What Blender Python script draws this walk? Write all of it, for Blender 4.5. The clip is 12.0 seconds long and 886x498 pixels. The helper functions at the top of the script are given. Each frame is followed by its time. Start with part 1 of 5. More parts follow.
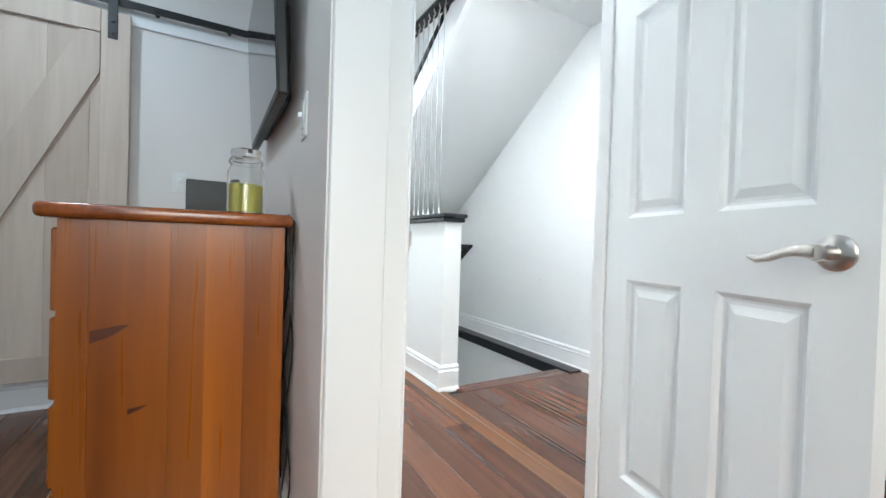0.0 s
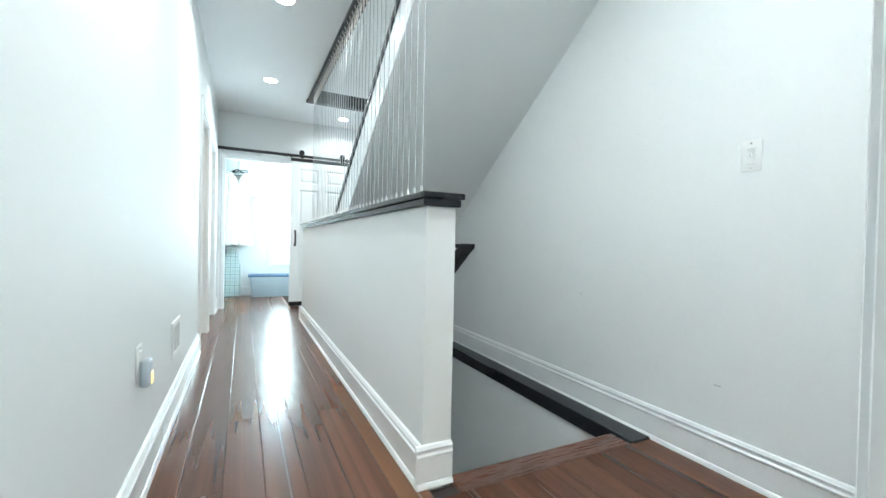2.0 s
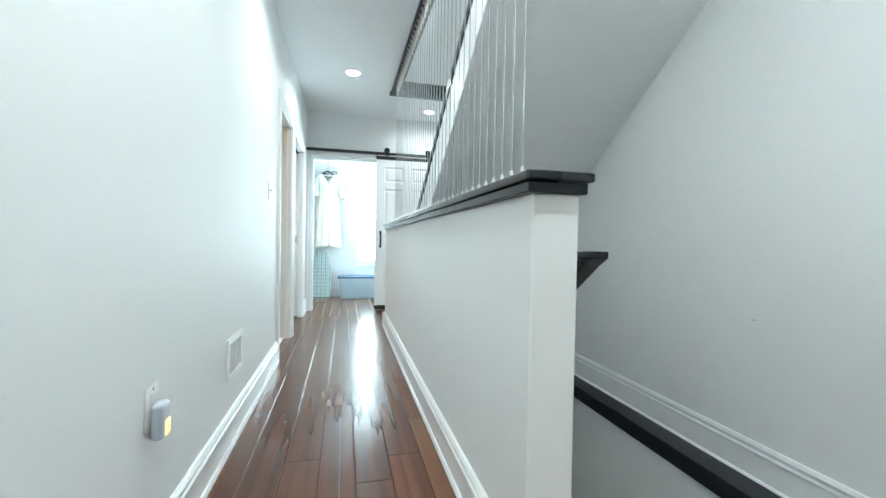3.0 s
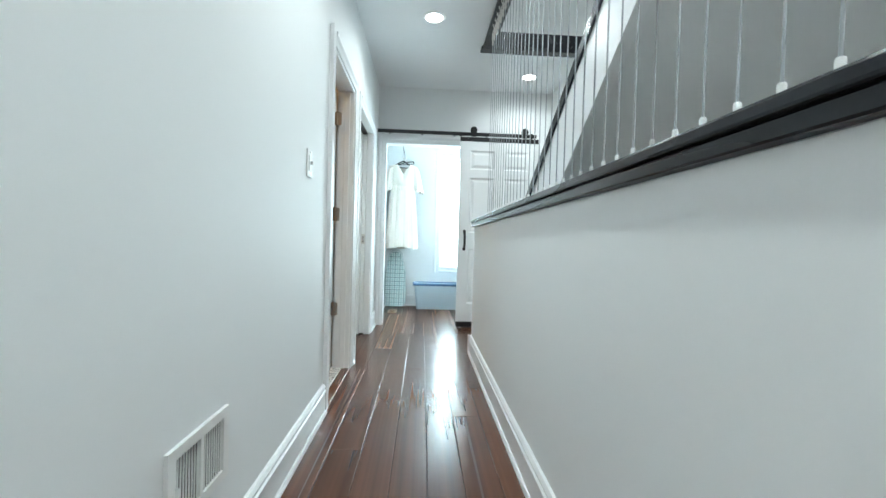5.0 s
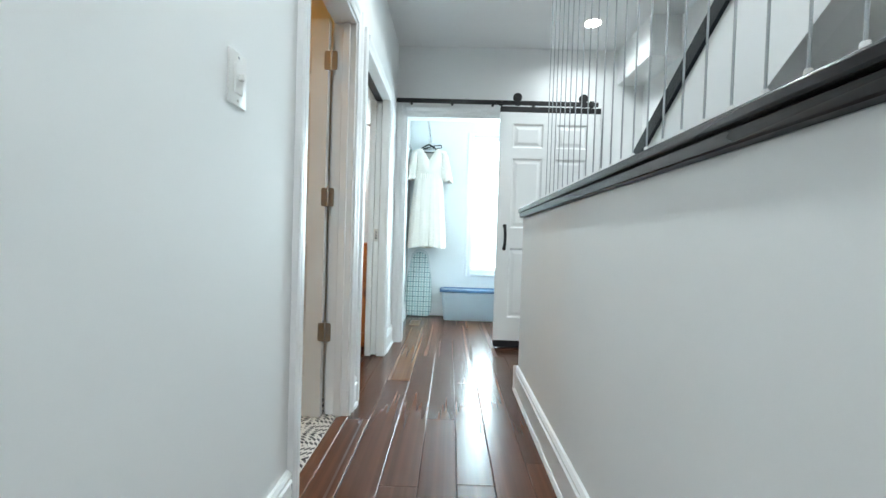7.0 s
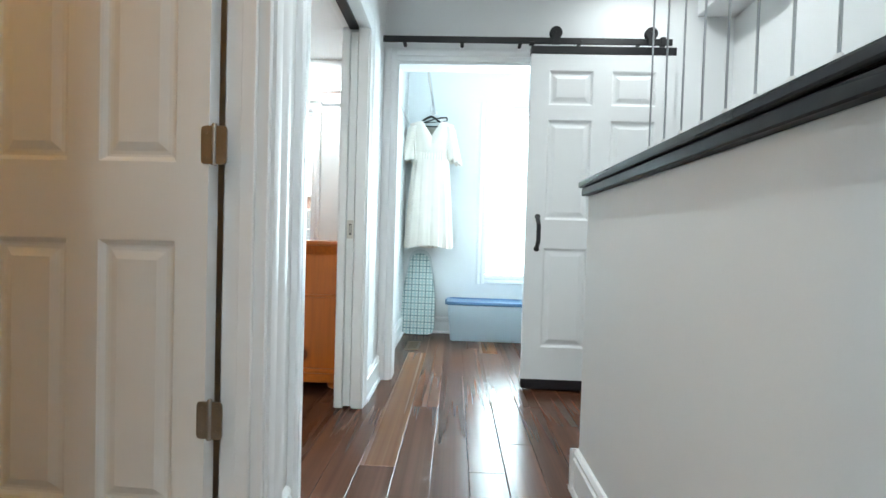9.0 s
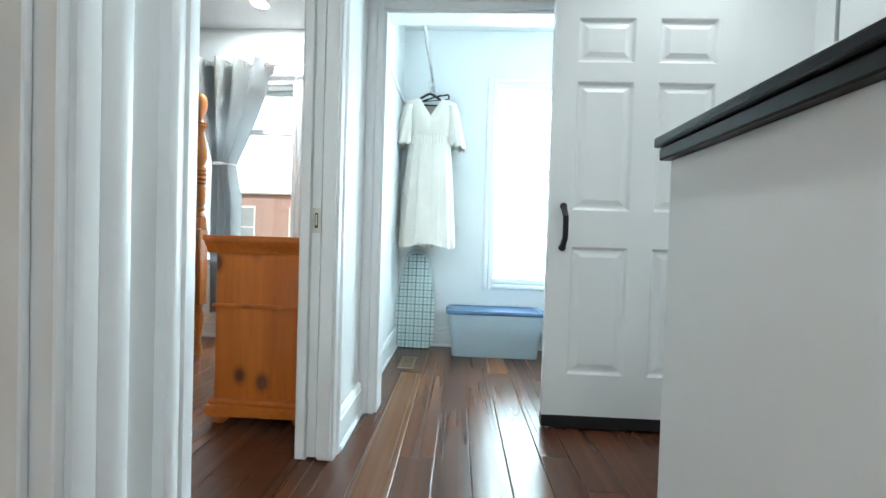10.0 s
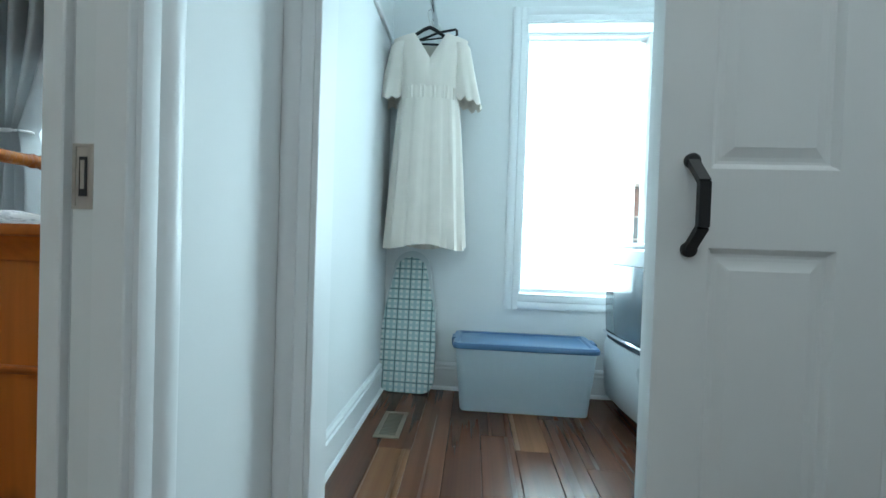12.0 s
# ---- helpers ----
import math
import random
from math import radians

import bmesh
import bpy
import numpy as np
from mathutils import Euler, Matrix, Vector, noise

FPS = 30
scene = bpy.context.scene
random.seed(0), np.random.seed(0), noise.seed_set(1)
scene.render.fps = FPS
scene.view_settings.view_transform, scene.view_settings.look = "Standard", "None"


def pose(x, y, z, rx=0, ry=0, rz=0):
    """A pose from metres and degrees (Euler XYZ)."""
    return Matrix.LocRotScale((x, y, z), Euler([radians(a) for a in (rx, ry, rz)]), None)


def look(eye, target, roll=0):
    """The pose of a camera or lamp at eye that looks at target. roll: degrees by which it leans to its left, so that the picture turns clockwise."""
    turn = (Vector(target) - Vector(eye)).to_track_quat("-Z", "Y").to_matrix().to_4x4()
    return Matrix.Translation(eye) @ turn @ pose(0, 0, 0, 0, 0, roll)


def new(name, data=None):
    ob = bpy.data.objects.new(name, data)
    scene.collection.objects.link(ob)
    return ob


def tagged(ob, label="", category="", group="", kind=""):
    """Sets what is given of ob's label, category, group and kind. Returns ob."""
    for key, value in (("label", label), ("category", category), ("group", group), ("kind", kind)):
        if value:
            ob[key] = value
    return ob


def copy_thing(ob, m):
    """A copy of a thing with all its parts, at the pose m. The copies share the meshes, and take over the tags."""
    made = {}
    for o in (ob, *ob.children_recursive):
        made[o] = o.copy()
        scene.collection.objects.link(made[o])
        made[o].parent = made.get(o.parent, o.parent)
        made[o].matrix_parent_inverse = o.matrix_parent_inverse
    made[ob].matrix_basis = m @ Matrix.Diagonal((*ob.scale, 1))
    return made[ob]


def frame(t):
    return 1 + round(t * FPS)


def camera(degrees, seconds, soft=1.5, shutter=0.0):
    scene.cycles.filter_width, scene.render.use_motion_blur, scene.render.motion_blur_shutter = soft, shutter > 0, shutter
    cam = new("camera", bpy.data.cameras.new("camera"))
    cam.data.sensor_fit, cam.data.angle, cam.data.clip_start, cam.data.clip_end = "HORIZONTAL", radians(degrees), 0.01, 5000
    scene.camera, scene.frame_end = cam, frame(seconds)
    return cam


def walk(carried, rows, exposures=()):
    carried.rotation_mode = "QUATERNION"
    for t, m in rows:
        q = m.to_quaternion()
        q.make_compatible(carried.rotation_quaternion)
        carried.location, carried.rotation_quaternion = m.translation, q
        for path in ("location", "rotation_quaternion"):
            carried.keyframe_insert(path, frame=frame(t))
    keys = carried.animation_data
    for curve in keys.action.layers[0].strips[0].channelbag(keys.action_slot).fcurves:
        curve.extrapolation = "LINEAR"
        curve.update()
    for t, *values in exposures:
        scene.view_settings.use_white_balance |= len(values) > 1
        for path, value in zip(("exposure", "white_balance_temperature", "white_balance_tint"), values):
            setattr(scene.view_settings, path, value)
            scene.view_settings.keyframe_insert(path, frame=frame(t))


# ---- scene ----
cam = camera(95.2, 12.0)
PATH = [
    (0, (-0.311, -0.873, 0.891), (0.679, 0.865, 0.864), 1.8),
    (0.5, (-0.089, -0.693, 0.878), (0.881, 1.056, 0.862), 1.7),
    (1, (0.086, -0.495, 0.886), (1.028, 1.269, 0.861), 1.4),
    (1.5, (0.203, -0.292, 0.882), (1.14, 1.475, 0.86), 1.5),
    (2, (0.313, -0.097, 0.888), (1.196, 1.697, 0.862), 1.3),
    (2.5, (0.418, 0.119, 0.916), (1.081, 2.006, 0.878), 1.0),
    (3, (0.481, 0.378, 0.908), (0.953, 2.321, 0.87), 1.1),
    (3.5, (0.507, 0.622, 0.904), (0.868, 2.588, 0.867), 1.2),
    (5.5, (0.487, 1.674, 0.896), (0.528, 3.673, 0.858), 1.7),
    (6, (0.5, 1.866, 0.893), (0.5, 3.866, 0.855), 1.7),
    (6.5, (0.478, 2.084, 0.894), (0.459, 4.083, 0.854), 1.7),
    (7, (0.483, 2.303, 0.873), (0.447, 4.302, 0.833), 1.8),
    (9, (0.46, 3.287, 0.858), (0.396, 5.285, 0.816), 1.7),
    (9.5, (0.464, 3.557, 0.84), (0.385, 5.555, 0.797), 2.0),
    (10, (0.463, 3.805, 0.838), (0.383, 5.803, 0.799), 1.8),
    (10.5, (0.482, 4.047, 0.832), (0.383, 6.045, 0.802), 1.7),
    (11, (0.471, 4.295, 0.827), (0.36, 6.292, 0.798), 1.7),
    (11.5, (0.462, 4.524, 0.827), (0.329, 6.52, 0.798), 1.9),
    (12, (0.479, 4.76, 0.824), (0.324, 6.753, 0.792), 1.9),
]
LENS_STOPS = [
    (0.0, 1.2, 6500, 13), (0.5, 1.16, 6420, 9), (1.0, 1.05, 6380, 8), (1.5, 0.9, 6400, 7), (2.0, 0.64, 6450, 7), (3.0, 0.47, 6450, 6),
    (3.7, 0.38, 6450, 6), (5.5, 0.13, 6480, 8), (6.5, 0.12, 6500, 9), (9.0, 0.1, 6600, 11), (9.5, -0.01, 6560, 10), (10.0, -0.12, 6500, 9), (10.5, -0.24, 6360, 8),
    (11.0, -0.44, 6270, 7), (11.5, -0.67, 6200, 6), (12.0, -0.96, 6180, 5)]
walk(cam, [(t, look(eye, target, roll)) for t, eye, target, roll in PATH], LENS_STOPS)

SKY_STRENGTH = 0.15
DAY_LAUNDRY, DAY_BEDROOM, DAY_REAR, LAMP_WATTS = 65, 640, 10, 8.2

# ---- light ----
world = bpy.data.worlds.new("world")
scene.world = world
world.use_nodes = True
wt = world.node_tree
sky = wt.nodes.new("ShaderNodeTexSky")
sky.sky_type = "NISHITA"
sky.sun_disc = False
sky.sun_elevation = radians(38)
sky.sun_rotation = radians(200)
sky.air_density = 2.0
sky.dust_density = 4.0
wt.nodes["Background"].inputs[1].default_value = SKY_STRENGTH
wt.links.new(sky.outputs[0], wt.nodes["Background"].inputs[0])

sun_data = bpy.data.lights.new("sun", "SUN")
sun_data.energy = 5.0
sun_data.angle = radians(2)
sun_data.color = (1.0, 0.97, 0.92)
sun = new("sun", sun_data)
sun.matrix_world = look((0, 0, 20), (5, 14, 0))


def area(name, m, sx, sy, watts, color, spread=180):
    d = bpy.data.lights.new(name, "AREA")
    d.shape = "RECTANGLE"
    d.size, d.size_y = sx, sy
    d.energy = watts
    d.color = color
    d.spread = radians(spread)
    ob = new(name, d)
    ob.matrix_world = m
    return ob


def disc_light(name, x, y, z, watts, color, size=0.11, spread=180):
    d = bpy.data.lights.new(name, "AREA")
    d.shape = "DISK"
    d.size = size
    d.energy = watts
    d.color = color
    d.spread = radians(spread)
    ob = new(name, d)
    ob.location = (x, y, z)
    return ob


DAY = (0.68, 0.92, 1.0)
area("daylight_laundry", pose(1.05, 7.16, 1.28, -90, 0, 0), 0.66, 1.45, DAY_LAUNDRY, DAY)
area("daylight_bedroom", look((-1.78, 7.85, 2.85), (-1.78, 6.4, 1.0)), 2.2, 0.9, DAY_BEDROOM, DAY)
LED = (0.88, 0.985, 1.0)
area("daylight_rear", pose(-0.4, -2.05, 1.5, 90, 0, 0), 1.2, 1.1, DAY_REAR, (0.62, 0.86, 1.0))
CEIL = 2.5
LAMPS = [(0.535, 1.29), (0.535, 2.83), (0.532, 4.37), (1.47, 5.31)]
for lx, ly in LAMPS:
    disc_light("downlight", lx, ly, CEIL - 0.014, LAMP_WATTS * (0.7 if lx > 1 else 1.0), LED, 0.11, 150)
# added fill over the landing, placed to brighten floor and half wall
disc_light("downlight", 1.0, 0.62, CEIL - 0.014, LAMP_WATTS * 1.6, LED)
# unseen fill at the top of the shaft, added to lighten stairs and soffit
disc_light("downlight_upstairs", 1.5, 1.0, 4.95, LAMP_WATTS * 5.6, LED, 0.3)
# two unseen bedroom fills, added to brighten barn door, wall and dresser end
disc_light("downlight_bedroom", -1.15, 1.0, CEIL - 0.014, LAMP_WATTS * 0.75, (0.68, 0.88, 1.0))
disc_light("downlight_bedroom", -1.0, -1.0, CEIL - 0.014, LAMP_WATTS * 0.35, (0.68, 0.88, 1.0))
disc_light("downlight_bathroom", -0.85, 3.5, CEIL - 0.014, LAMP_WATTS * 0.62, (1.0, 0.53, 0.10))
disc_light("downlight_front_bedroom", -1.02, 6.68, CEIL - 0.014, LAMP_WATTS * 3.0, LED)

# ---- materials ----


def nodes_of(name):
    m = bpy.data.materials.new(name)
    m.use_nodes = True
    nt = m.node_tree
    return m, nt, nt.nodes["Principled BSDF"]


def noise_node(nt, scale, detail=4.0, stretch=(1, 1, 1), rough=0.55, distortion=0.0):
    co = nt.nodes.new("ShaderNodeTexCoord")
    mp = nt.nodes.new("ShaderNodeMapping")
    mp.inputs["Scale"].default_value = stretch
    nz = nt.nodes.new("ShaderNodeTexNoise")
    nz.inputs["Scale"].default_value = scale
    nz.inputs["Detail"].default_value = detail
    nz.inputs["Roughness"].default_value = rough
    nz.inputs["Distortion"].default_value = distortion
    nt.links.new(co.outputs["Object"], mp.inputs[0])
    nt.links.new(mp.outputs[0], nz.inputs["Vector"])
    return nz


def ramp(nt, source, stops):
    r = nt.nodes.new("ShaderNodeValToRGB")
    el = r.color_ramp.elements
    while len(el) < len(stops):
        el.new(0.5)
    for e, (p, c) in zip(el, stops):
        e.position = p
        e.color = (*c, 1)
    nt.links.new(source, r.inputs[0])
    return r


def mixed(nt, kind, fac, a, b):
    mx = nt.nodes.new("ShaderNodeMix")
    mx.data_type = "RGBA"
    mx.blend_type = kind
    for sock, v in ((mx.inputs[0], fac), (mx.inputs[6], a), (mx.inputs[7], b)):
        if hasattr(v, "links"):
            nt.links.new(v, sock)
        elif isinstance(v, tuple):
            sock.default_value = (*v, 1)
        else:
            sock.default_value = v
    return mx.outputs[2]


def bump(nt, bsdf, source, strength, distance=0.002):
    b = nt.nodes.new("ShaderNodeBump")
    b.inputs["Strength"].default_value = strength
    b.inputs["Distance"].default_value = distance
    nt.links.new(source, b.inputs["Height"])
    nt.links.new(b.outputs[0], bsdf.inputs["Normal"])


def scaled(c, k):
    return tuple(min(1.0, v * k) for v in c)


def plain(name, color, rough=0.5, metal=0.0, scale=60, var=0.06, relief=0.1, big=2.5, coat=0.0, stretch=(1, 1, 1)):
    """Paint, plastic, metal or cloth with blotches, grain and fine relief."""
    m, nt, bs = nodes_of(name)
    fine = noise_node(nt, scale, 4, stretch)
    wide = noise_node(nt, big, 3)
    c1 = ramp(nt, wide.outputs[0], [(0.3, scaled(color, 1 - var)), (0.7, scaled(color, 1 + var * 0.6))])
    c2 = ramp(nt, fine.outputs[0], [(0.3, (1 - var * 0.5,) * 3), (0.7, (1, 1, 1))])
    nt.links.new(mixed(nt, "MULTIPLY", 1.0, c1.outputs[0], c2.outputs[0]), bs.inputs["Base Color"])
    k = min(0.15, 0.02 + var)
    r = ramp(nt, wide.outputs[0], [(0.3, (max(0.02, rough * (1 - k)),) * 3), (0.7, (min(1, rough * (1 + k)),) * 3)])
    nt.links.new(r.outputs[0], bs.inputs["Roughness"])
    bs.inputs["Metallic"].default_value = metal
    bs.inputs["Coat Weight"].default_value = coat
    bs.inputs["Coat Roughness"].default_value = 0.15
    if relief:
        bump(nt, bs, fine.outputs[0], relief)
    return m


def wood(name, dark, light, rough=0.4, along="Z", scale=14.0, knots=0.0, coat=0.15, rand=0.0, relief=0.12, streak=0.7, knot_color=(0.09, 0.025, 0.008), run=0.06, warp=0.6, fine=9, gloss=0.5):
    """Long grain along one axis, with growth bands, optional knots and a shift of tone from piece to piece."""
    m, nt, bs = nodes_of(name)
    st = {"X": (run, 1, 1), "Y": (1, run, 1), "Z": (1, 1, run)}[along]
    info = nt.nodes.new("ShaderNodeObjectInfo")
    co = nt.nodes.new("ShaderNodeTexCoord")
    shift = nt.nodes.new("ShaderNodeVectorMath")
    shift.operation = "MULTIPLY_ADD"
    shift.inputs[1].default_value = (1, 1, 1)
    off = nt.nodes.new("ShaderNodeVectorMath")
    off.operation = "SCALE"
    off.inputs[0].default_value = (37.0, 53.0, 71.0)
    nt.links.new(info.outputs["Random"], off.inputs["Scale"])
    nt.links.new(co.outputs["Object"], shift.inputs[0])
    nt.links.new(off.outputs[0], shift.inputs[2])
    mp = nt.nodes.new("ShaderNodeMapping")
    mp.inputs["Scale"].default_value = st
    nt.links.new(shift.outputs[0], mp.inputs[0])

    soft = relief == 0

    def nz(sc, det, dist):
        n = nt.nodes.new("ShaderNodeTexNoise")
        n.inputs["Scale"].default_value = sc
        n.inputs["Detail"].default_value = det
        n.inputs["Distortion"].default_value = dist
        n.inputs["Roughness"].default_value = 0.45
        nt.links.new(mp.outputs[0], n.inputs["Vector"])
        return n
    bands = nz(scale, 1 if soft else 3, warp)
    grain = nz(scale * fine, 1 if soft else 5, 0.0)
    mid = tuple((a + b) / 2 for a, b in zip(dark, light))
    c = ramp(nt, bands.outputs[0], [(0.28, dark), (0.5, mid), (0.72, light)]).outputs[0]
    g = ramp(nt, grain.outputs[0], [(0.35, (0.72, 0.70, 0.68)), (0.6, (1, 1, 1))]).outputs[0]
    c = mixed(nt, "MULTIPLY", streak, c, g)
    if rand:
        tone = ramp(nt, info.outputs["Random"], [(0.0, (0.62, 0.58, 0.58)), (0.4, (0.92, 0.9, 0.9)), (0.8, (1.15, 1.12, 1.1)), (1.0, (1.5, 1.55, 1.5))])
        c = mixed(nt, "MULTIPLY", rand, c, tone.outputs[0])
    if knots:
        mk = nt.nodes.new("ShaderNodeMapping")
        mk.inputs["Scale"].default_value = {"X": (0.55, 1, 1), "Y": (1, 0.55, 1), "Z": (1, 1, 0.7)}[along]
        nt.links.new(shift.outputs[0], mk.inputs[0])
        vo = nt.nodes.new("ShaderNodeTexVoronoi")
        vo.inputs["Scale"].default_value = knots
        nt.links.new(mk.outputs[0], vo.inputs["Vector"])
        kn = ramp(nt, vo.outputs["Distance"], [(0.08, (1, 1, 1)), (0.12, (0.4, 0.4, 0.4)), (0.19, (0, 0, 0))])
        c = mixed(nt, "MIX", kn.outputs[0], c, knot_color)
    nt.links.new(c, bs.inputs["Base Color"])
    r = ramp(nt, (grain if relief else bands).outputs[0], [(0.3, (rough * (1.25 if relief else 1.1),) * 3), (0.7, (rough * (0.85 if relief else 0.92),) * 3)])
    nt.links.new(r.outputs[0], bs.inputs["Roughness"])
    bs.inputs["Specular IOR Level"].default_value = gloss
    bs.inputs["Coat Weight"].default_value = coat
    bs.inputs["Coat Roughness"].default_value = 0.2
    if relief:
        bump(nt, bs, grain.outputs[0], relief, 0.001)
    return m


M_WALL = plain("wall_paint", (0.80, 0.815, 0.82), 0.62, scale=240, var=0.012, relief=0.06, big=1.2)
M_WALL.node_tree.nodes["Principled BSDF"].inputs["Specular IOR Level"].default_value = 0.25
M_WARMWALL = plain("warm_wall_paint", (0.78, 0.745, 0.725), 0.5, scale=240, var=0.03, relief=0.06, big=1.2)
M_CREAM = plain("cream_wall_paint", (0.78, 0.73, 0.66), 0.5, scale=240, var=0.03, relief=0.06, big=1.2)
M_CEIL = plain("ceiling_paint", (0.80, 0.81, 0.82), 0.7, scale=200, var=0.03, relief=0.08, big=1.0)
M_TRIM = plain("trim_paint", (0.83, 0.84, 0.85), 0.32, scale=90, var=0.008, relief=0.03, big=3)
M_DOOR = plain("door_paint", (0.80, 0.815, 0.82), 0.34, scale=160, var=0.012, relief=0.10, big=3, stretch=(1, 1, 0.08))
M_BLACK = plain("black_paint", (0.018, 0.018, 0.021), 0.32, scale=80, var=0.25, relief=0.08)
M_IRON = plain("black_iron", (0.016, 0.016, 0.018), 0.45, 0.2, scale=150, var=0.25, relief=0.15)
M_CAP = wood("black_stained_wood", (0.016, 0.018, 0.022), (0.020, 0.022, 0.027), 0.26, "Y", 8, coat=0.0, relief=0.0, streak=0.12, gloss=0.3)
M_STEEL = plain("brushed_nickel", (0.62, 0.59, 0.56), 0.28, 1.0, scale=200, var=0.08, relief=0.05)
M_CABLE = plain("steel_cable", (0.38, 0.40, 0.42), 0.4, 0.5, scale=900, var=0.12, relief=0.2)
M_FLOOR = wood("floor_wood", (0.076, 0.0275, 0.0138), (0.126, 0.050, 0.0265), 0.25, "Y", 26, coat=0.0, rand=0.55, relief=0.0, streak=0.45, run=0.007, warp=0.0, fine=3.0, gloss=0.40)
M_FLOOR_TAN = wood("tan_floor_wood", (0.135, 0.057, 0.025), (0.225, 0.104, 0.049), 0.26, "Y", 26, coat=0.0, rand=0.2, relief=0.0, streak=0.5, run=0.007, warp=0.0, fine=3.0, gloss=0.38)
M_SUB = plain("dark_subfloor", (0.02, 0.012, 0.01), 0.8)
M_PINE = wood("pine", (0.58, 0.138, 0.015), (0.78, 0.222, 0.032), 0.34, "Z", 6, knots=4.2, coat=0.35, streak=0.4, knot_color=(0.15, 0.035, 0.008))
M_PINE_X = wood("pine_rail", (0.58, 0.138, 0.015), (0.78, 0.222, 0.032), 0.34, "Y", 6, knots=4.0, coat=0.35, streak=0.4, knot_color=(0.15, 0.035, 0.008))
M_TURNED = wood("turned_pine", (0.40, 0.13, 0.025), (0.56, 0.21, 0.05), 0.25, "Z", 14, coat=0.5)
M_RED_PINE = wood("reddish_pine", (0.19, 0.042, 0.003), (0.43, 0.118, 0.009), 0.3, "Z", 8, knots=0.0, coat=0.3, streak=0.35, run=0.035, warp=0.35, rand=0.5)
M_KNOT = wood("pine_knot", (0.065, 0.012, 0.002), (0.12, 0.024, 0.004), 0.35, "X", 20, coat=0.3)
M_WASHED = wood("whitewashed_wood", (0.52, 0.42, 0.35), (0.66, 0.55, 0.47), 0.6, "Z", 5, knots=2.2, coat=0.0, streak=0.25, knot_color=(0.32, 0.25, 0.2))
M_PLASTIC = plain("white_plastic", (0.80, 0.80, 0.79), 0.3, scale=120, var=0.02, relief=0.02)
# near-black colour for the shade inside openings that aren't cut
M_SLOT_SHADE = plain("painted_slot_shade", (0.03, 0.03, 0.032), 0.7)


def glass(name, color, rough=0.0, ior=1.45):
    m, nt, bs = nodes_of(name)
    bs.inputs["Base Color"].default_value = (*color, 1)
    bs.inputs["Roughness"].default_value = rough
    bs.inputs["IOR"].default_value = ior
    bs.inputs["Transmission Weight"].default_value = 1.0
    return m


def glow(name, color, strength):
    m, nt, bs = nodes_of(name)
    bs.inputs["Base Color"].default_value = (*color, 1)
    bs.inputs["Emission Color"].default_value = (*color, 1)
    bs.inputs["Emission Strength"].default_value = strength
    return m


M_GLASS = glass("window_glass", (0.97, 0.99, 1.0))
M_LED = glow("led_lens", (0.95, 0.98, 1.0), 25.0)
M_NIGHT = glow("night_light_lens", (1.0, 0.70, 0.30), 0.9)

# ---- mesh helpers ----


def bx(bm, x0, x1, y0, y1, z0, z1, bevel=0.0, seg=1):
    r = bmesh.ops.create_cube(bm, size=1.0)
    vs = r["verts"]
    bmesh.ops.scale(bm, vec=(abs(x1 - x0), abs(y1 - y0), abs(z1 - z0)), verts=vs)
    bmesh.ops.translate(bm, vec=((x0 + x1) / 2, (y0 + y1) / 2, (z0 + z1) / 2), verts=vs)
    if bevel:
        es = list({e for v in vs for e in v.link_edges})
        bmesh.ops.bevel(bm, geom=es, offset=bevel, segments=seg, affect="EDGES", profile=0.5, clamp_overlap=True)


def box(x0, x1, y0, y1, z0, z1, bevel=0.0, seg=1):
    bm = bmesh.new()
    bx(bm, x0, x1, y0, y1, z0, z1, bevel, seg)
    return bm


def finish(name, bm, material, smooth=False):
    me = bpy.data.meshes.new(name)
    bmesh.ops.recalc_face_normals(bm, faces=bm.faces)
    if smooth:
        for f in bm.faces:
            f.smooth = True
        for e in bm.edges:
            if len(e.link_faces) == 2 and e.calc_face_angle(0) > radians(38):
                e.smooth = False
    bm.to_mesh(me)
    bm.free()
    me.materials.append(material)
    return me


def part(name, bm, material, parent=None, label="", smooth=False):
    ob = new(name, finish(name, bm, material, smooth))
    if parent is not None:
        ob.parent = parent
    if label:
        tagged(ob, label)
    return ob


def thing(name, label, category, group="", m=None, kind=""):
    ob = new(name)
    ob.empty_display_size = 0.05
    if m is not None:
        ob.matrix_world = m
    return tagged(ob, label, category, group, kind)


def struct(name, bm, material, label, category, smooth=False):
    return tagged(part(name, bm, material, None, "", smooth), label, category, "", "structure")


def prism(bm, pts, a, b, out, up=(0, 0, 1)):
    """A profile of (out, up) pairs swept straight from a to b."""
    a, b, out, up = Vector(a), Vector(b), Vector(out), Vector(up)
    ring0 = [bm.verts.new(a + out * p + up * q) for p, q in pts]
    ring1 = [bm.verts.new(b + out * p + up * q) for p, q in pts]
    n = len(pts)
    for i in range(n):
        bm.faces.new((ring0[i], ring0[(i + 1) % n], ring1[(i + 1) % n], ring1[i]))
    bm.faces.new(ring0)
    bm.faces.new(list(reversed(ring1)))


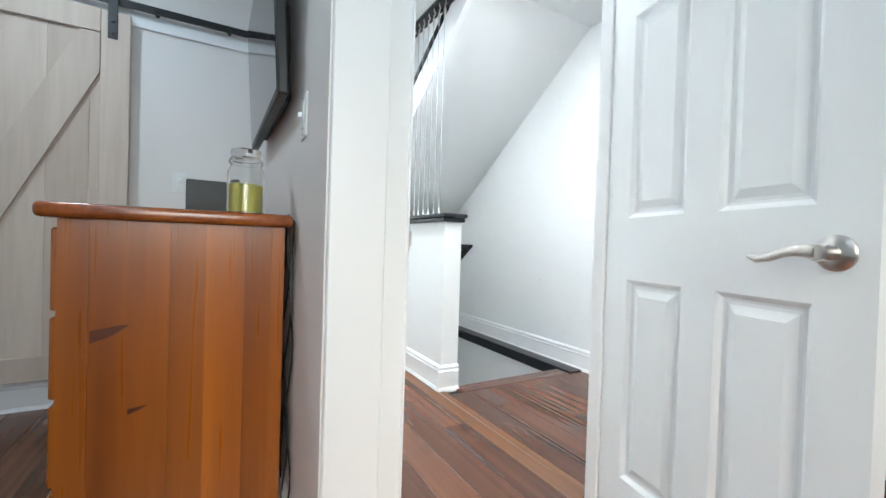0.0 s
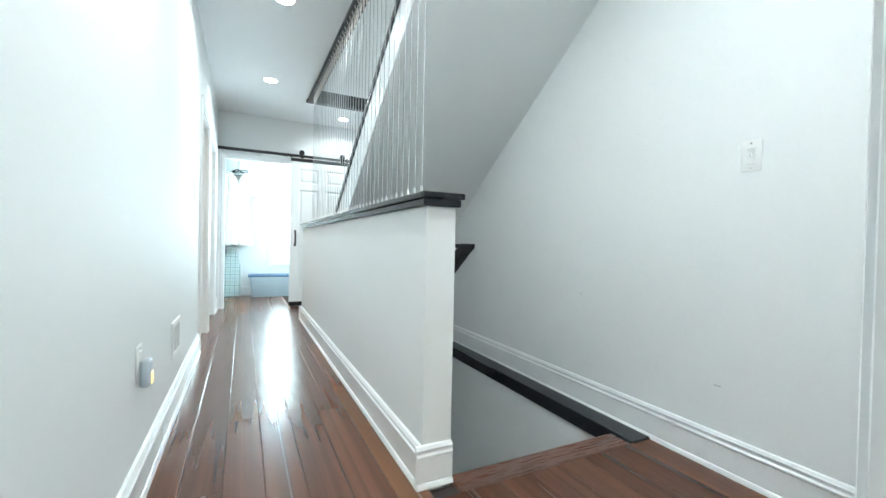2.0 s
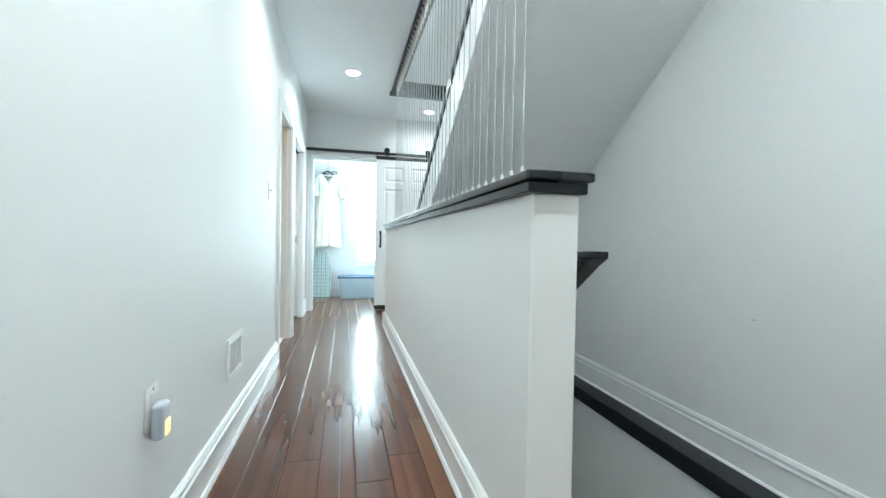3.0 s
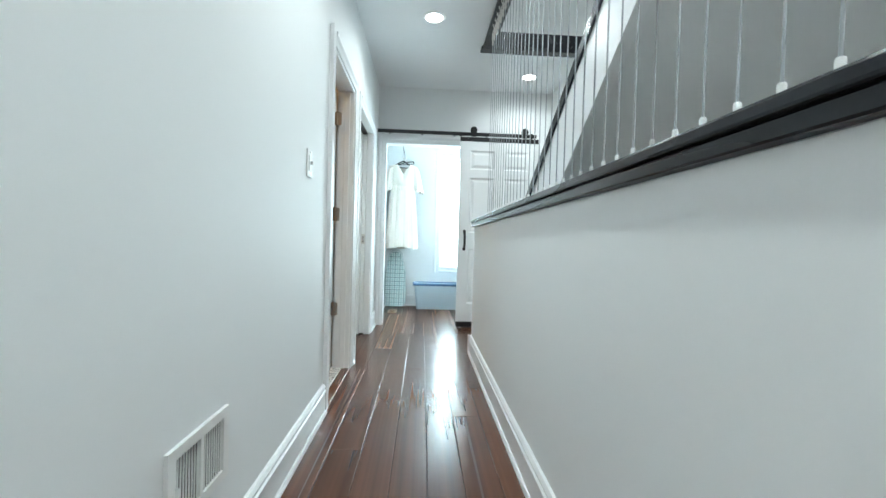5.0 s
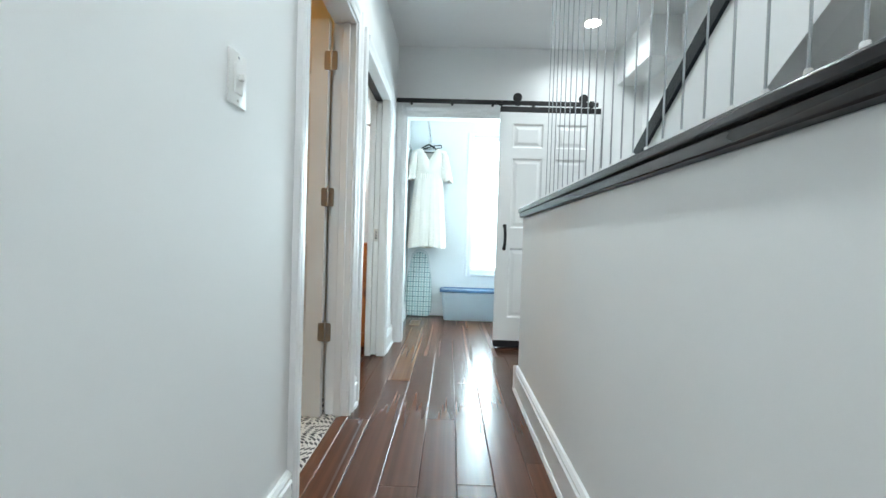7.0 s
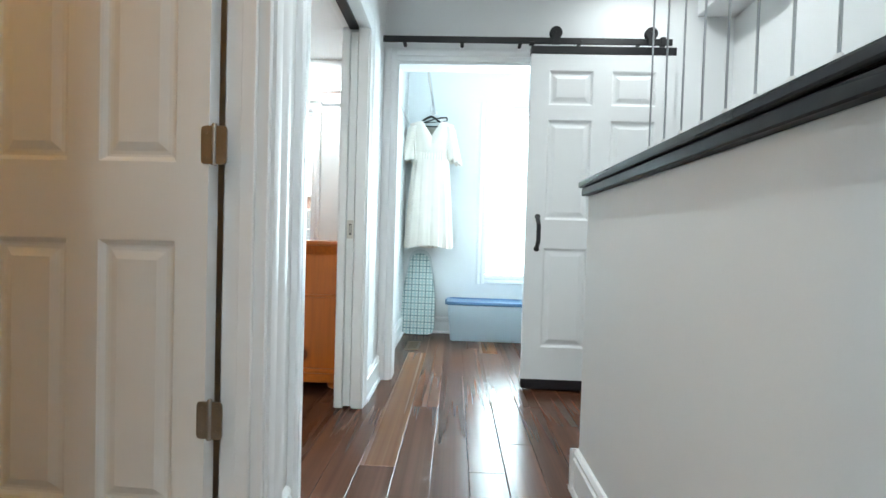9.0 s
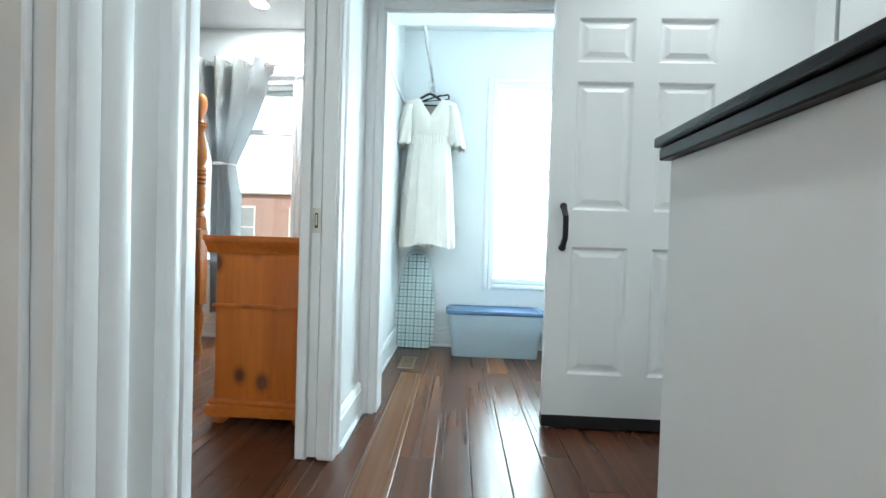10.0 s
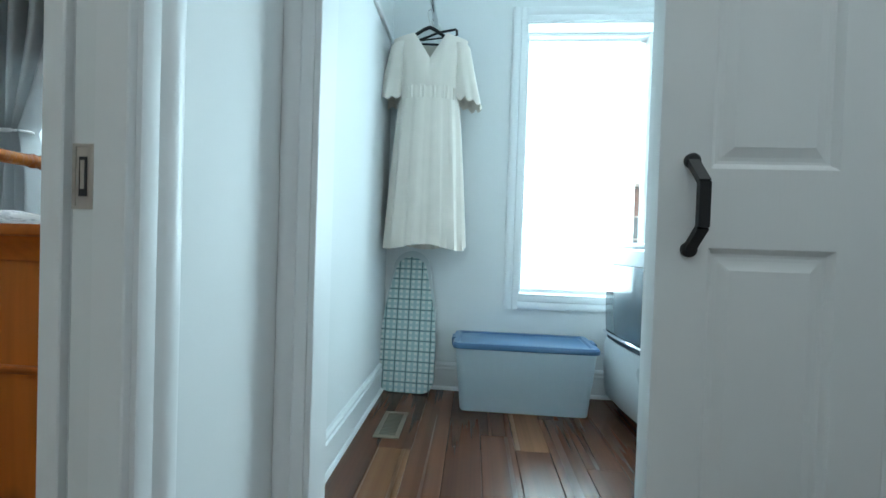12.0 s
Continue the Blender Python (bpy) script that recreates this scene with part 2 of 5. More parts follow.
def lathe(bm, prof, seg=24, m=Matrix(), caps=True):
    """A profile of (radius, height) pairs turned round z."""
    rings = []
    for r, z in prof:
        if r < 1e-5:
            rings.append([bm.verts.new(m @ Vector((0, 0, z)))])
        else:
            rings.append([bm.verts.new(m @ Vector((r * math.cos(2 * math.pi * k / seg), r * math.sin(2 * math.pi * k / seg), z))) for k in range(seg)])
    for a, b in zip(rings, rings[1:]):
        for k in range(seg):
            j = (k + 1) % seg
            if len(a) == 1 and len(b) == 1:
                continue
            if len(a) == 1:
                bm.faces.new((a[0], b[j], b[k]))
            elif len(b) == 1:
                bm.faces.new((a[k], a[j], b[0]))
            else:
                bm.faces.new((a[k], a[j], b[j], b[k]))
    for ring in (rings[0], rings[-1]):
        if caps and len(ring) > 2:
            bm.faces.new(ring)


def tube(bm, pts, radius, seg=10):
    """A round bar through points."""
    pts = [Vector(p) for p in pts]
    rings = []
    for i, p in enumerate(pts):
        d = (pts[min(i + 1, len(pts) - 1)] - pts[max(i - 1, 0)]).normalized()
        q = d.to_track_quat("Z", "Y")
        r = radius[i] if isinstance(radius, (list, tuple)) else radius
        rings.append([bm.verts.new(p + q @ Vector((r * math.cos(2 * math.pi * k / seg), r * math.sin(2 * math.pi * k / seg), 0))) for k in range(seg)])
    for a, b in zip(rings, rings[1:]):
        for k in range(seg):
            bm.faces.new((a[k], a[(k + 1) % seg], b[(k + 1) % seg], b[k]))
    bm.faces.new(rings[0])
    bm.faces.new(rings[-1])


def poly_prism(bm, pts, axis, lo, hi):
    """A polygon of pairs, swept along an axis: x takes (y, z) pairs, y takes (x, z), z takes (x, y)."""
    def at(p, w):
        return {"x": (w, p[0], p[1]), "y": (p[0], w, p[1]), "z": (p[0], p[1], w)}[axis]
    a = [bm.verts.new(at(p, lo)) for p in pts]
    b = [bm.verts.new(at(p, hi)) for p in pts]
    n = len(pts)
    for i in range(n):
        bm.faces.new((a[i], a[(i + 1) % n], b[(i + 1) % n], b[i]))
    bm.faces.new(a)
    bm.faces.new(list(reversed(b)))


BASE = [(0, 0), (0.026, 0), (0.025, 0.010), (0.019, 0.018), (0.015, 0.019), (0.015, 0.108), (0.019, 0.112), (0.019, 0.118), (0.013, 0.124), (0.013, 0.133), (0.016, 0.138), (0.009, 0.150), (0, 0.152)]
CASING = [(0, 0), (0.012, 0), (0.015, 0.006), (0.015, 0.028), (0.011, 0.033), (0.016, 0.042), (0.020, 0.050), (0.022, 0.066), (0.018, 0.074), (0, 0.075)]


def baseboard(a, b, out, label="white moulded baseboard along the wall"):
    bm = bmesh.new()
    prism(bm, BASE, a, b, out)
    return struct("baseboard", bm, M_TRIM, label, "baseboard", True)


def casing(a, b, out, away):
    """One length of door or window casing; the profile thickens away from the opening."""
    bm = bmesh.new()
    prism(bm, CASING, a, b, out, away)
    return struct("trim", bm, M_TRIM, "white moulded casing round an opening", "trim", True)

# ---- setting ----
FAR = 5.73       # wall with the sliding door
EXT = 7.03       # inner face of the street wall
RIGHT = 2.048     # long wall beside the stairs
W = 0.10         # thickness of the inner walls
WP = 0.12        # thickness of the wall that holds the pocket door
BATH = (3.605, 4.262, 1.91)
POCKET = (4.48, 5.29, 1.89)
LAUN = (0.075, 0.93, 1.925)
ENTRY = (0.093, 0.800, 1.93)
EY = (-0.005, 0.05)   # faces of the wall with the first door
ER = (0.004, 0.045)  # faces of the same wall on the hinge side
BACK = 1.88      # back wall of the first bedroom
HOLE = (0.95, 1.2, 4.74)   # stair opening in the ceiling: near x, near y, far y

bm = bmesh.new()
bx(bm, -W, 0, EY[1], BATH[0], 0, CEIL)
bx(bm, -W, 0, BATH[0], BATH[1], BATH[2], CEIL)
bx(bm, -W, 0, BATH[1], POCKET[0], 0, CEIL)
bx(bm, -WP, 0, POCKET[0], POCKET[1], POCKET[2], CEIL)
bx(bm, -WP + 0.03, -0.045, POCKET[1] + 0.47, FAR, 0, POCKET[2])
bx(bm, -WP, -WP + 0.03, POCKET[1], FAR, 0, POCKET[2])
bx(bm, -0.045, 0, POCKET[1], FAR, 0, POCKET[2])
bx(bm, -WP, 0, POCKET[1], FAR, POCKET[2], CEIL)
struct("wall_hall", bm, M_WALL, "white painted hallway wall with two door openings", "wall")

bm = bmesh.new()
bx(bm, -W, LAUN[0], FAR, FAR + 0.11, 0, CEIL)
bx(bm, LAUN[0], LAUN[1], FAR, FAR + 0.11, LAUN[2], CEIL)
bx(bm, LAUN[1], RIGHT, FAR, FAR + 0.11, 0, CEIL)
struct("wall_laundry", bm, M_WALL, "white wall with the open laundry doorway", "wall")

bm = bmesh.new()
bx(bm, RIGHT, RIGHT + 0.12, ER[0], EXT, -0.02, 5.0)
struct("wall_stairs", bm, M_WALL, "tall white wall running beside the stairs", "wall")

# wall that holds the first door
bm = bmesh.new()
bx(bm, -W, 0.02, EY[0], EY[1], 0, CEIL)
bx(bm, 0.02, ENTRY[0], 0.012, EY[1], 0, CEIL)
bx(bm, 0.02, ENTRY[0], EY[0], 0.012, ENTRY[2], CEIL)
bx(bm, ENTRY[0], ENTRY[1], EY[0], EY[1], ENTRY[2], CEIL)
bx(bm, ENTRY[1], RIGHT, *ER, 0, CEIL)
bx(bm, 0.885, RIGHT, -0.055, ER[0], 0, CEIL)
struct("wall_entry", bm, M_WALL, "white wall round the first bedroom door", "wall")

# first bedroom
bm = bmesh.new()
bx(bm, -W - 0.004, -W, EY[0] + 0.004, BACK, 0, CEIL)
struct("wall_television", bm, M_WARMWALL, "warm white bedroom wall behind the television", "wall")
bm = bmesh.new()
bx(bm, -2.4, -W, BACK, BACK + 0.1, 0, CEIL)
struct("wall_bedroom_back", bm, M_WARMWALL, "off-white bedroom wall with a sliding barn door", "wall")
bm = bmesh.new()
bx(bm, -2.5, -2.4, -2.0, 2.1, 0, CEIL)
bx(bm, -2.5, -1.0, -2.1, -2.0, 0, CEIL)
bx(bm, 0.2, RIGHT + 0.12, -2.1, -2.0, 0, CEIL)
bx(bm, -1.0, 0.2, -2.1, -2.0, 0, 0.95)
bx(bm, -1.0, 0.2, -2.1, -2.0, 2.05, CEIL)
bx(bm, RIGHT, RIGHT + 0.12, -2.0, ER[0], 0, CEIL)
struct("wall_bedroom_closing", bm, M_WARMWALL, "plain off-white bedroom walls", "wall")

# bathroom
bm = bmesh.new()
bx(bm, -1.9, -1.8, 2.6, 4.6, 0, CEIL)
bx(bm, -1.8, -W, 2.5, 2.6, 0, CEIL)
bx(bm, -1.8, -W, 4.46, 4.56, 0, CEIL)
struct("wall_bathroom", bm, M_CREAM, "cream bathroom walls", "wall")

# street wall with the laundry window and two bedroom windows
WIN_L = (0.725, 1.45, 0.545, 2.05)
WIN_B = [(-2.44, -1.72, 0.62, 2.05), (-1.62, -0.90, 0.62, 2.05)]
bm = bmesh.new()
edges = sorted([-4.0, RIGHT] + [v for w in (WIN_L, *WIN_B) for v in w[:2]])
for a, b in zip(edges, edges[1:]):
    win = [w for w in (WIN_L, *WIN_B) if abs(w[0] - a) < 1e-6]
    if win:
        bx(bm, a, b, EXT, EXT + 0.24, -0.3, win[0][2])
        bx(bm, a, b, EXT, EXT + 0.24, win[0][3], CEIL)
    else:
        bx(bm, a, b, EXT, EXT + 0.24, -0.3, CEIL)
struct("wall_street", bm, M_WALL, "white outer wall with tall windows", "wall")
bm = bmesh.new()
bx(bm, -4.1, -4.0, 4.56, EXT, 0, CEIL)
bx(bm, -4.0, -1.9, 4.46, 4.56, 0, CEIL)
bx(bm, -WP, -0.02, FAR + 0.11, EXT, 0, CEIL)
struct("wall_front_bedroom", bm, M_WALL, "pale grey-white front bedroom walls", "wall")

# ceiling with the stair opening
bm = bmesh.new()
bx(bm, -4.1, HOLE[0], -2.1, EXT, CEIL, CEIL + 0.2)
bx(bm, HOLE[0], RIGHT, -2.1, HOLE[1], CEIL, CEIL + 0.2)
bx(bm, HOLE[0], RIGHT, HOLE[2] + 0.09, EXT, CEIL, CEIL + 0.2)
struct("ceiling", bm, M_CEIL, "flat white ceiling with recessed lights", "ceiling")
bm = bmesh.new()
bx(bm, HOLE[0] - 0.1, HOLE[0], -0.5, HOLE[2] + 0.19, CEIL + 0.2, 5.0)
bx(bm, HOLE[0], RIGHT, HOLE[2] + 0.09, HOLE[2] + 0.19, CEIL + 0.2, 5.0)
bx(bm, HOLE[0], RIGHT, -0.6, -0.5, CEIL + 0.2, 5.0)
bx(bm, HOLE[0] - 0.1, RIGHT + 0.12, -0.6, HOLE[2] + 0.19, 5.0, 5.1)
struct("wall_upstairs", bm, M_WALL, "white walls of the floor above the stairs", "wall")
bm = box(1.83, RIGHT, 5.18, FAR, 2.21, CEIL, 0.004)
struct("ceiling_box", bm, M_WALL, "boxed-in duct under the ceiling corner", "ceiling box")

# fascia of the stair opening
def beam(x0, x1, y0, y1):
    return tagged(part("beam", box(x0, x1, y0, y1, CEIL - 0.022, CEIL + 0.12, 0.004), M_CAP), "black-stained beam edging the stair opening", "beam", "", "structure")


beam(0.94, 1.03, 0.9, HOLE[2])
beam(0.93, RIGHT, HOLE[2], HOLE[2] + 0.09)

# half wall and its cap
HW = (0.905, 1.025, 1.245, 4.685)
struct("wall_half", box(*HW, -0.25, 1.024, 0.003), M_WALL, "white half wall beside the stairwell", "half wall")
cap = thing("half_wall_coping", "black-stained moulded wooden coping on the half wall", "coping", "", None, "structure")
part("moulding", box(0.884, 1.036, 1.224, 4.694, 1.024, 1.0502, 0.003), M_CAP, cap)
part("board", box(0.874, 1.047, 1.213, 4.700, 1.0515, 1.074, 0.005, 2), M_CAP, cap)

# stairwell below the floor
WELL = (1.025, 1.925, 1.245, 4.75)
bm = bmesh.new()
bx(bm, WELL[1], RIGHT + 0.12, WELL[2] - 0.1, 6.4, -2.7, -0.02)
struct("wall_stairwell_right", bm, M_WALL, "grey-white wall below the floor beside the lower stairs", "wall")
bm = bmesh.new()
bx(bm, HW[0], HW[1], WELL[2], 6.4, -2.7, -0.25)
bx(bm, HW[1], WELL[1], 6.3, 6.4, -2.7, -0.3)
bx(bm, HW[1], WELL[1], WELL[2] - 0.12, WELL[2] - 0.02, -2.7, -0.02)
struct("wall_stairwell", bm, M_WALL, "white stairwell walls below the floor", "wall")
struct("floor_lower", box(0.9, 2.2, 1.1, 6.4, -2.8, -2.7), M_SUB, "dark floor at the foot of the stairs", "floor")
struct("trim_ledge", box(WELL[1] - 0.012, RIGHT - 0.012, WELL[2] - 0.095, WELL[3], -0.07, 0.010, 0.004), M_CAP, "black-stained ledge board along the stairwell edge", "ledge")

# lower stairs
stairs = thing("staircase", "wooden staircase going down with black risers", "staircase", "", None, "structure")
M_TREAD = wood("tread_wood", (0.075, 0.027, 0.016), (0.155, 0.062, 0.038), 0.28, "X", 16, coat=0.25)
for i in range(13):
    y0 = WELL[2] + 0.265 * i
    z = -0.19 * i
    part("riser", box(WELL[0] + 0.002, WELL[1] - 0.002, y0 - 0.018 + (0.002 if i == 0 else 0), y0, z - 0.19, z - 0.03, 0.002), M_BLACK if i == 0 else M_TRIM, stairs)
    if i:
        part("tread", box(WELL[0] + 0.002, WELL[1] - 0.002, y0 - 0.265, y0 + 0.025, z - 0.03, z, 0.008, 2), M_TREAD, stairs)
part("nosing", box(WELL[0] + 0.002, WELL[1] - 0.022, WELL[2] - 0.09, WELL[2] + 0.025, -0.028, 0.001, 0.008, 2), M_TREAD, stairs, "reddish-brown wooden nosing at the floor edge")

# upper stairs: sloping soffit, stringer with black capping, treads
def soffit_z(y):
    return 2.5 - 0.72 * (y - 1.2)


upper = thing("upper_staircase", "white-sided staircase rising overhead with a black capped stringer", "staircase", "", None, "structure")
bm = bmesh.new()
y_end = 4.42
lo = [(1.2, 2.5), (y_end, soffit_z(y_end)), (y_end, soffit_z(y_end) + 0.10), (1.2, 2.6)]
poly_prism(bm, lo, "x", 1.085, RIGHT)
part("soffit", bm, M_WALL, upper)


def stringer_z(y):
    return 1.105 + 0.67 * (3.58 - y)


bm = bmesh.new()
poly_prism(bm, [(1.2, 2.5), (y_end, soffit_z(y_end)), (y_end, stringer_z(y_end)), (1.2, stringer_z(1.2))], "x", 1.045, 1.085)
part("stringer", bm, M_TRIM, upper)
bm = bmesh.new()
poly_prism(bm, [(y_end, stringer_z(y_end)), (1.2, stringer_z(1.2)), (1.2, stringer_z(1.2) + 0.05), (y_end, stringer_z(y_end) + 0.05)], "x", 1.035, 1.095)
part("stringer_cap", bm, M_CAP, upper, "black-stained capping on the stringer")
for i in range(14):
    z = 2.70 - 0.185 * i
    y = 0.95 + 0.272 * i
    if y + 0.27 > y_end:
        break
    part("tread", box(1.085, RIGHT, y - 0.0, y + 0.292, z - 0.03, z, 0.006), M_TREAD, upper)
    part("riser", box(1.085, RIGHT, y + 0.272, y + 0.29, z - 0.185, z - 0.03), M_TRIM, upper)
struct("landing", box(1.055, RIGHT, y_end - 0.15, 4.74, 0.0, 0.555), M_TRIM, "boxed landing at the foot of the upper stairs", "landing")

# handrail of the lower stairs, returned to the half wall
hr = thing("handrail", "dark wooden handrail with a return into the half wall", "handrail")
bm = bmesh.new()
hx0, hx1, hy, hz = 1.070, 1.112, 1.25, 0.889
bx(bm, HW[1], hx1, hy, hy + 0.04, hz - 0.016, hz, 0.004)
part("return", bm, M_CAP, hr)
bm = bmesh.new()
poly_prism(bm, [(hy + 0.001, hz + 0.001), (hy + 0.04, hz + 0.001), (hy + 3.2, hz - 3.16 * 0.72), (hy + 3.2, hz - 3.16 * 0.72 - 0.04), (hy + 0.035, hz - 0.036), (hy + 0.001, hz - 0.015)], "x", hx0, hx1 + 0.001)
part("rail", bm, M_CAP, hr)

# floors
floor = struct("floor", box(-4.1, RIGHT, -2.1, WELL[2] - 0.02, -0.12, -0.014), M_SUB, "dark reddish-brown hardwood plank floor", "floor")
for nm, b in (("subfloor", (-4.1, HW[0], WELL[2] - 0.02, EXT, -0.12, -0.014)), ("subfloor", (HW[0], RIGHT, WELL[3], EXT, -0.12, -0.014))):
    part(nm, box(*b), M_SUB, floor)
struct("floor_bathroom", box(-1.8, -0.045, 2.6, 4.46, -0.0135, 0.004), plain("cement_tile_base", (0.78, 0.76, 0.72), 0.4), "black and white patterned tile floor", "floor")

# baseboards
baseboard((0, EY[1] + 0.022, 0), (0, BATH[0] - 0.077, 0), (1, 0, 0))
baseboard((0, BATH[1] + 0.077, 0), (0, POCKET[0] - 0.077, 0), (1, 0, 0), "short white baseboard between two door casings")
baseboard((0, POCKET[1] + 0.077, 0), (0, FAR, 0), (1, 0, 0))
baseboard((HW[0], HW[2], 0), (HW[0], HW[3], 0), (-1, 0, 0))
baseboard((HW[0] - 0.026, HW[2], 0), (HW[1] + 0.0, HW[2], 0), (0, -1, 0))
baseboard((HW[1], HW[3], 0), (HW[0] - 0.026, HW[3], 0), (0, 1, 0))
baseboard((RIGHT, ER[1], 0), (RIGHT, WELL[3], 0), (-1, 0, 0))
baseboard((RIGHT, 4.74, 0), (RIGHT, FAR, 0), (-1, 0, 0))
baseboard((LAUN[1] + 0.077, FAR, 0), (RIGHT - 0.03, FAR, 0), (0, -1, 0))
baseboard((ENTRY[1] + 0.077, ER[1], 0), (RIGHT - 0.03, ER[1], 0), (0, 1, 0))
baseboard((-0.02, FAR + 0.11, 0), (-0.02, EXT, 0), (1, 0, 0))
baseboard((0.0, EXT, 0), (RIGHT, EXT, 0), (0, -1, 0))
baseboard((-4.0, EXT, 0), (-W, EXT, 0), (0, -1, 0))
baseboard((-WP, POCKET[1] + 0.08, 0), (-WP, EXT - 0.03, 0), (-1, 0, 0))
baseboard((-2.4, BACK, 0), (-W - 0.03, BACK, 0), (0, -1, 0))
baseboard((-W - 0.004, EY[0], 0), (-W - 0.004, BACK - 0.03, 0), (-1, 0, 0))

# casings: bathroom and pocket door (hall side), laundry, entry
for o in (BATH, POCKET):
    casing((0, o[0], 0), (0, o[0], o[2] + 0.075), (1, 0, 0), (0, -1, 0))
    casing((0, o[1], 0), (0, o[1], o[2] + 0.075), (1, 0, 0), (0, 1, 0))
    casing((0, o[0], o[2]), (0, o[1], o[2]), (1, 0, 0), (0, 0, 1))
    back = -W if o is BATH else -WP
    casing((back, o[1], 0), (back, o[1], o[2] + 0.075), (-1, 0, 0), (0, 1, 0))
    casing((back, o[0], o[2]), (back, o[1], o[2]), (-1, 0, 0), (0, 0, 1))
casing((LAUN[0], FAR, 0), (LAUN[0], FAR, LAUN[2] + 0.075), (0, -1, 0), (-1, 0, 0))
casing((LAUN[1], FAR, 0), (LAUN[1], FAR, LAUN[2] + 0.075), (0, -1, 0), (1, 0, 0))
casing((LAUN[0], FAR, LAUN[2]), (LAUN[1], FAR, LAUN[2]), (0, -1, 0), (0, 0, 1))
casing((ENTRY[1] + 0.032, ER[0], 0), (ENTRY[1] + 0.032, ER[0], ENTRY[2] + 0.075), (0, -1, 0), (1, 0, 0))
casing((ENTRY[1], ER[1], 0), (ENTRY[1], ER[1], ENTRY[2] + 0.075), (0, 1, 0), (1, 0, 0))
casing((ENTRY[0], EY[1], 0), (ENTRY[0], EY[1], ENTRY[2] + 0.075), (0, 1, 0), (-1, 0, 0))
casing((0.02, EY[0], ENTRY[2]), (ENTRY[1], EY[0], ENTRY[2]), (0, -1, 0), (0, 0, 1))
casing((ENTRY[0], EY[1], ENTRY[2]), (ENTRY[1], EY[1], ENTRY[2]), (0, 1, 0), (0, 0, 1))
struct("trim", box(-W - 0.001, 0.026, EY[0] - 0.014, EY[0] + 0.001, 0, ENTRY[2] + 0.075, 0.003), M_TRIM, "flat white casing board beside the bedroom door", "trim")


def jamb(b):
    return struct("door_frame", box(*b, 0.002), M_TRIM, "white door jamb lining", "door frame")


jamb((-W - 0.003, 0.003, BATH[0] - 0.003, BATH[0] + 0.014, 0, BATH[2]))
jamb((-W - 0.003, 0.003, BATH[1] - 0.014, BATH[1] + 0.003, 0, BATH[2]))
jamb((-W - 0.003, 0.003, BATH[0] + 0.014, BATH[1] - 0.014, BATH[2] - 0.014, BATH[2] + 0.003))
jamb((-0.06, -0.025, BATH[1] - 0.026, BATH[1] - 0.014, 0, BATH[2] - 0.014))
jamb((-WP - 0.003, 0.003, POCKET[0] - 0.003, POCKET[0] + 0.014, 0, POCKET[2]))
for a, b in ((-WP - 0.004, -0.091), (-0.046, 0.004)):
    jamb((a, b, POCKET[1] - 0.014, POCKET[1] + 0.004, 0.012, POCKET[2]))
jamb((LAUN[0] - 0.003, LAUN[0] + 0.014, FAR - 0.003, FAR + 0.113, 0, LAUN[2]))
jamb((LAUN[1] - 0.014, LAUN[1] + 0.003, FAR - 0.003, FAR + 0.113, 0, LAUN[2]))
jamb((LAUN[0] + 0.014, LAUN[1] - 0.014, FAR - 0.003, FAR + 0.113, LAUN[2] - 0.014, LAUN[2] + 0.003))
jamb((ENTRY[0] - 0.003, ENTRY[0] + 0.004, 0.007, EY[1] + 0.003, 0, ENTRY[2]))
jamb((ENTRY[1] - 0.012, ENTRY[1] + 0.003, ER[0] - 0.001, ER[1] + 0.003, 0, ENTRY[2]))
jamb((ENTRY[0] + 0.004, ENTRY[1] - 0.012, EY[0] - 0.003, EY[1] + 0.003, ENTRY[2] - 0.012, ENTRY[2] + 0.003))

# ---- doors ----


def panel_door(name, label, w, h, m, kind="structure", thick=0.036, rows=((0.05, 0.155), (0.20, 0.505), (0.593, 0.90)), stile=0.128):
    """A six-panel door: x along its width from the hinge, y through its thickness, z up."""
    door = thing(name, label, "door", "", m, kind)
    st = stile * w
    pw = (w - 3 * st) / 2
    cols = [(st, st + pw), (2 * st + pw, 2 * st + 2 * pw)]
    zr = [(h * (1 - b), h * (1 - a)) for a, b in rows]
    for a, b in ((0, st), (st + pw, 2 * st + pw), (w - st, w)):
        part("stile", box(a, b, 0, thick, 0, h), M_DOOR, door)
    zs = sorted([0, h] + [v for q in zr for v in q])
    for a, b in zip(zs[::2], zs[1::2]):
        for c0, c1 in cols:
            part("rail", box(c0, c1, 0, thick, a, b), M_DOOR, door)
    made = {}
    for c0, c1 in cols:
        for a, b in zr:
            key = (round(c1 - c0, 4), round(b - a, 4))
            if key not in made:
                bm = bmesh.new()
                pwid, phei = c1 - c0, b - a
                for y0, s in ((0, 1), (thick, -1)):
                    rings = []
                    for inset, d in ((0, 0.0), (0.005, 0.0035), (0.012, 0.0105), (0.018, 0.0115), (0.026, 0.0105), (0.046, 0.003)):
                        rings.append([bm.verts.new((x, y0 + s * d, z)) for x, z in ((inset, inset), (pwid - inset, inset), (pwid - inset, phei - inset), (inset, phei - inset))])
                    for r0, r1 in zip(rings, rings[1:]):
                        for k in range(4):
                            bm.faces.new((r0[k], r0[(k + 1) % 4], r1[(k + 1) % 4], r1[k]))
                    bm.faces.new(rings[-1])
                made[key] = finish("panel", bm, M_DOOR)
            ob = new("panel", made[key])
            ob.parent = door
            ob.location = (c0, 0, a)
    return door


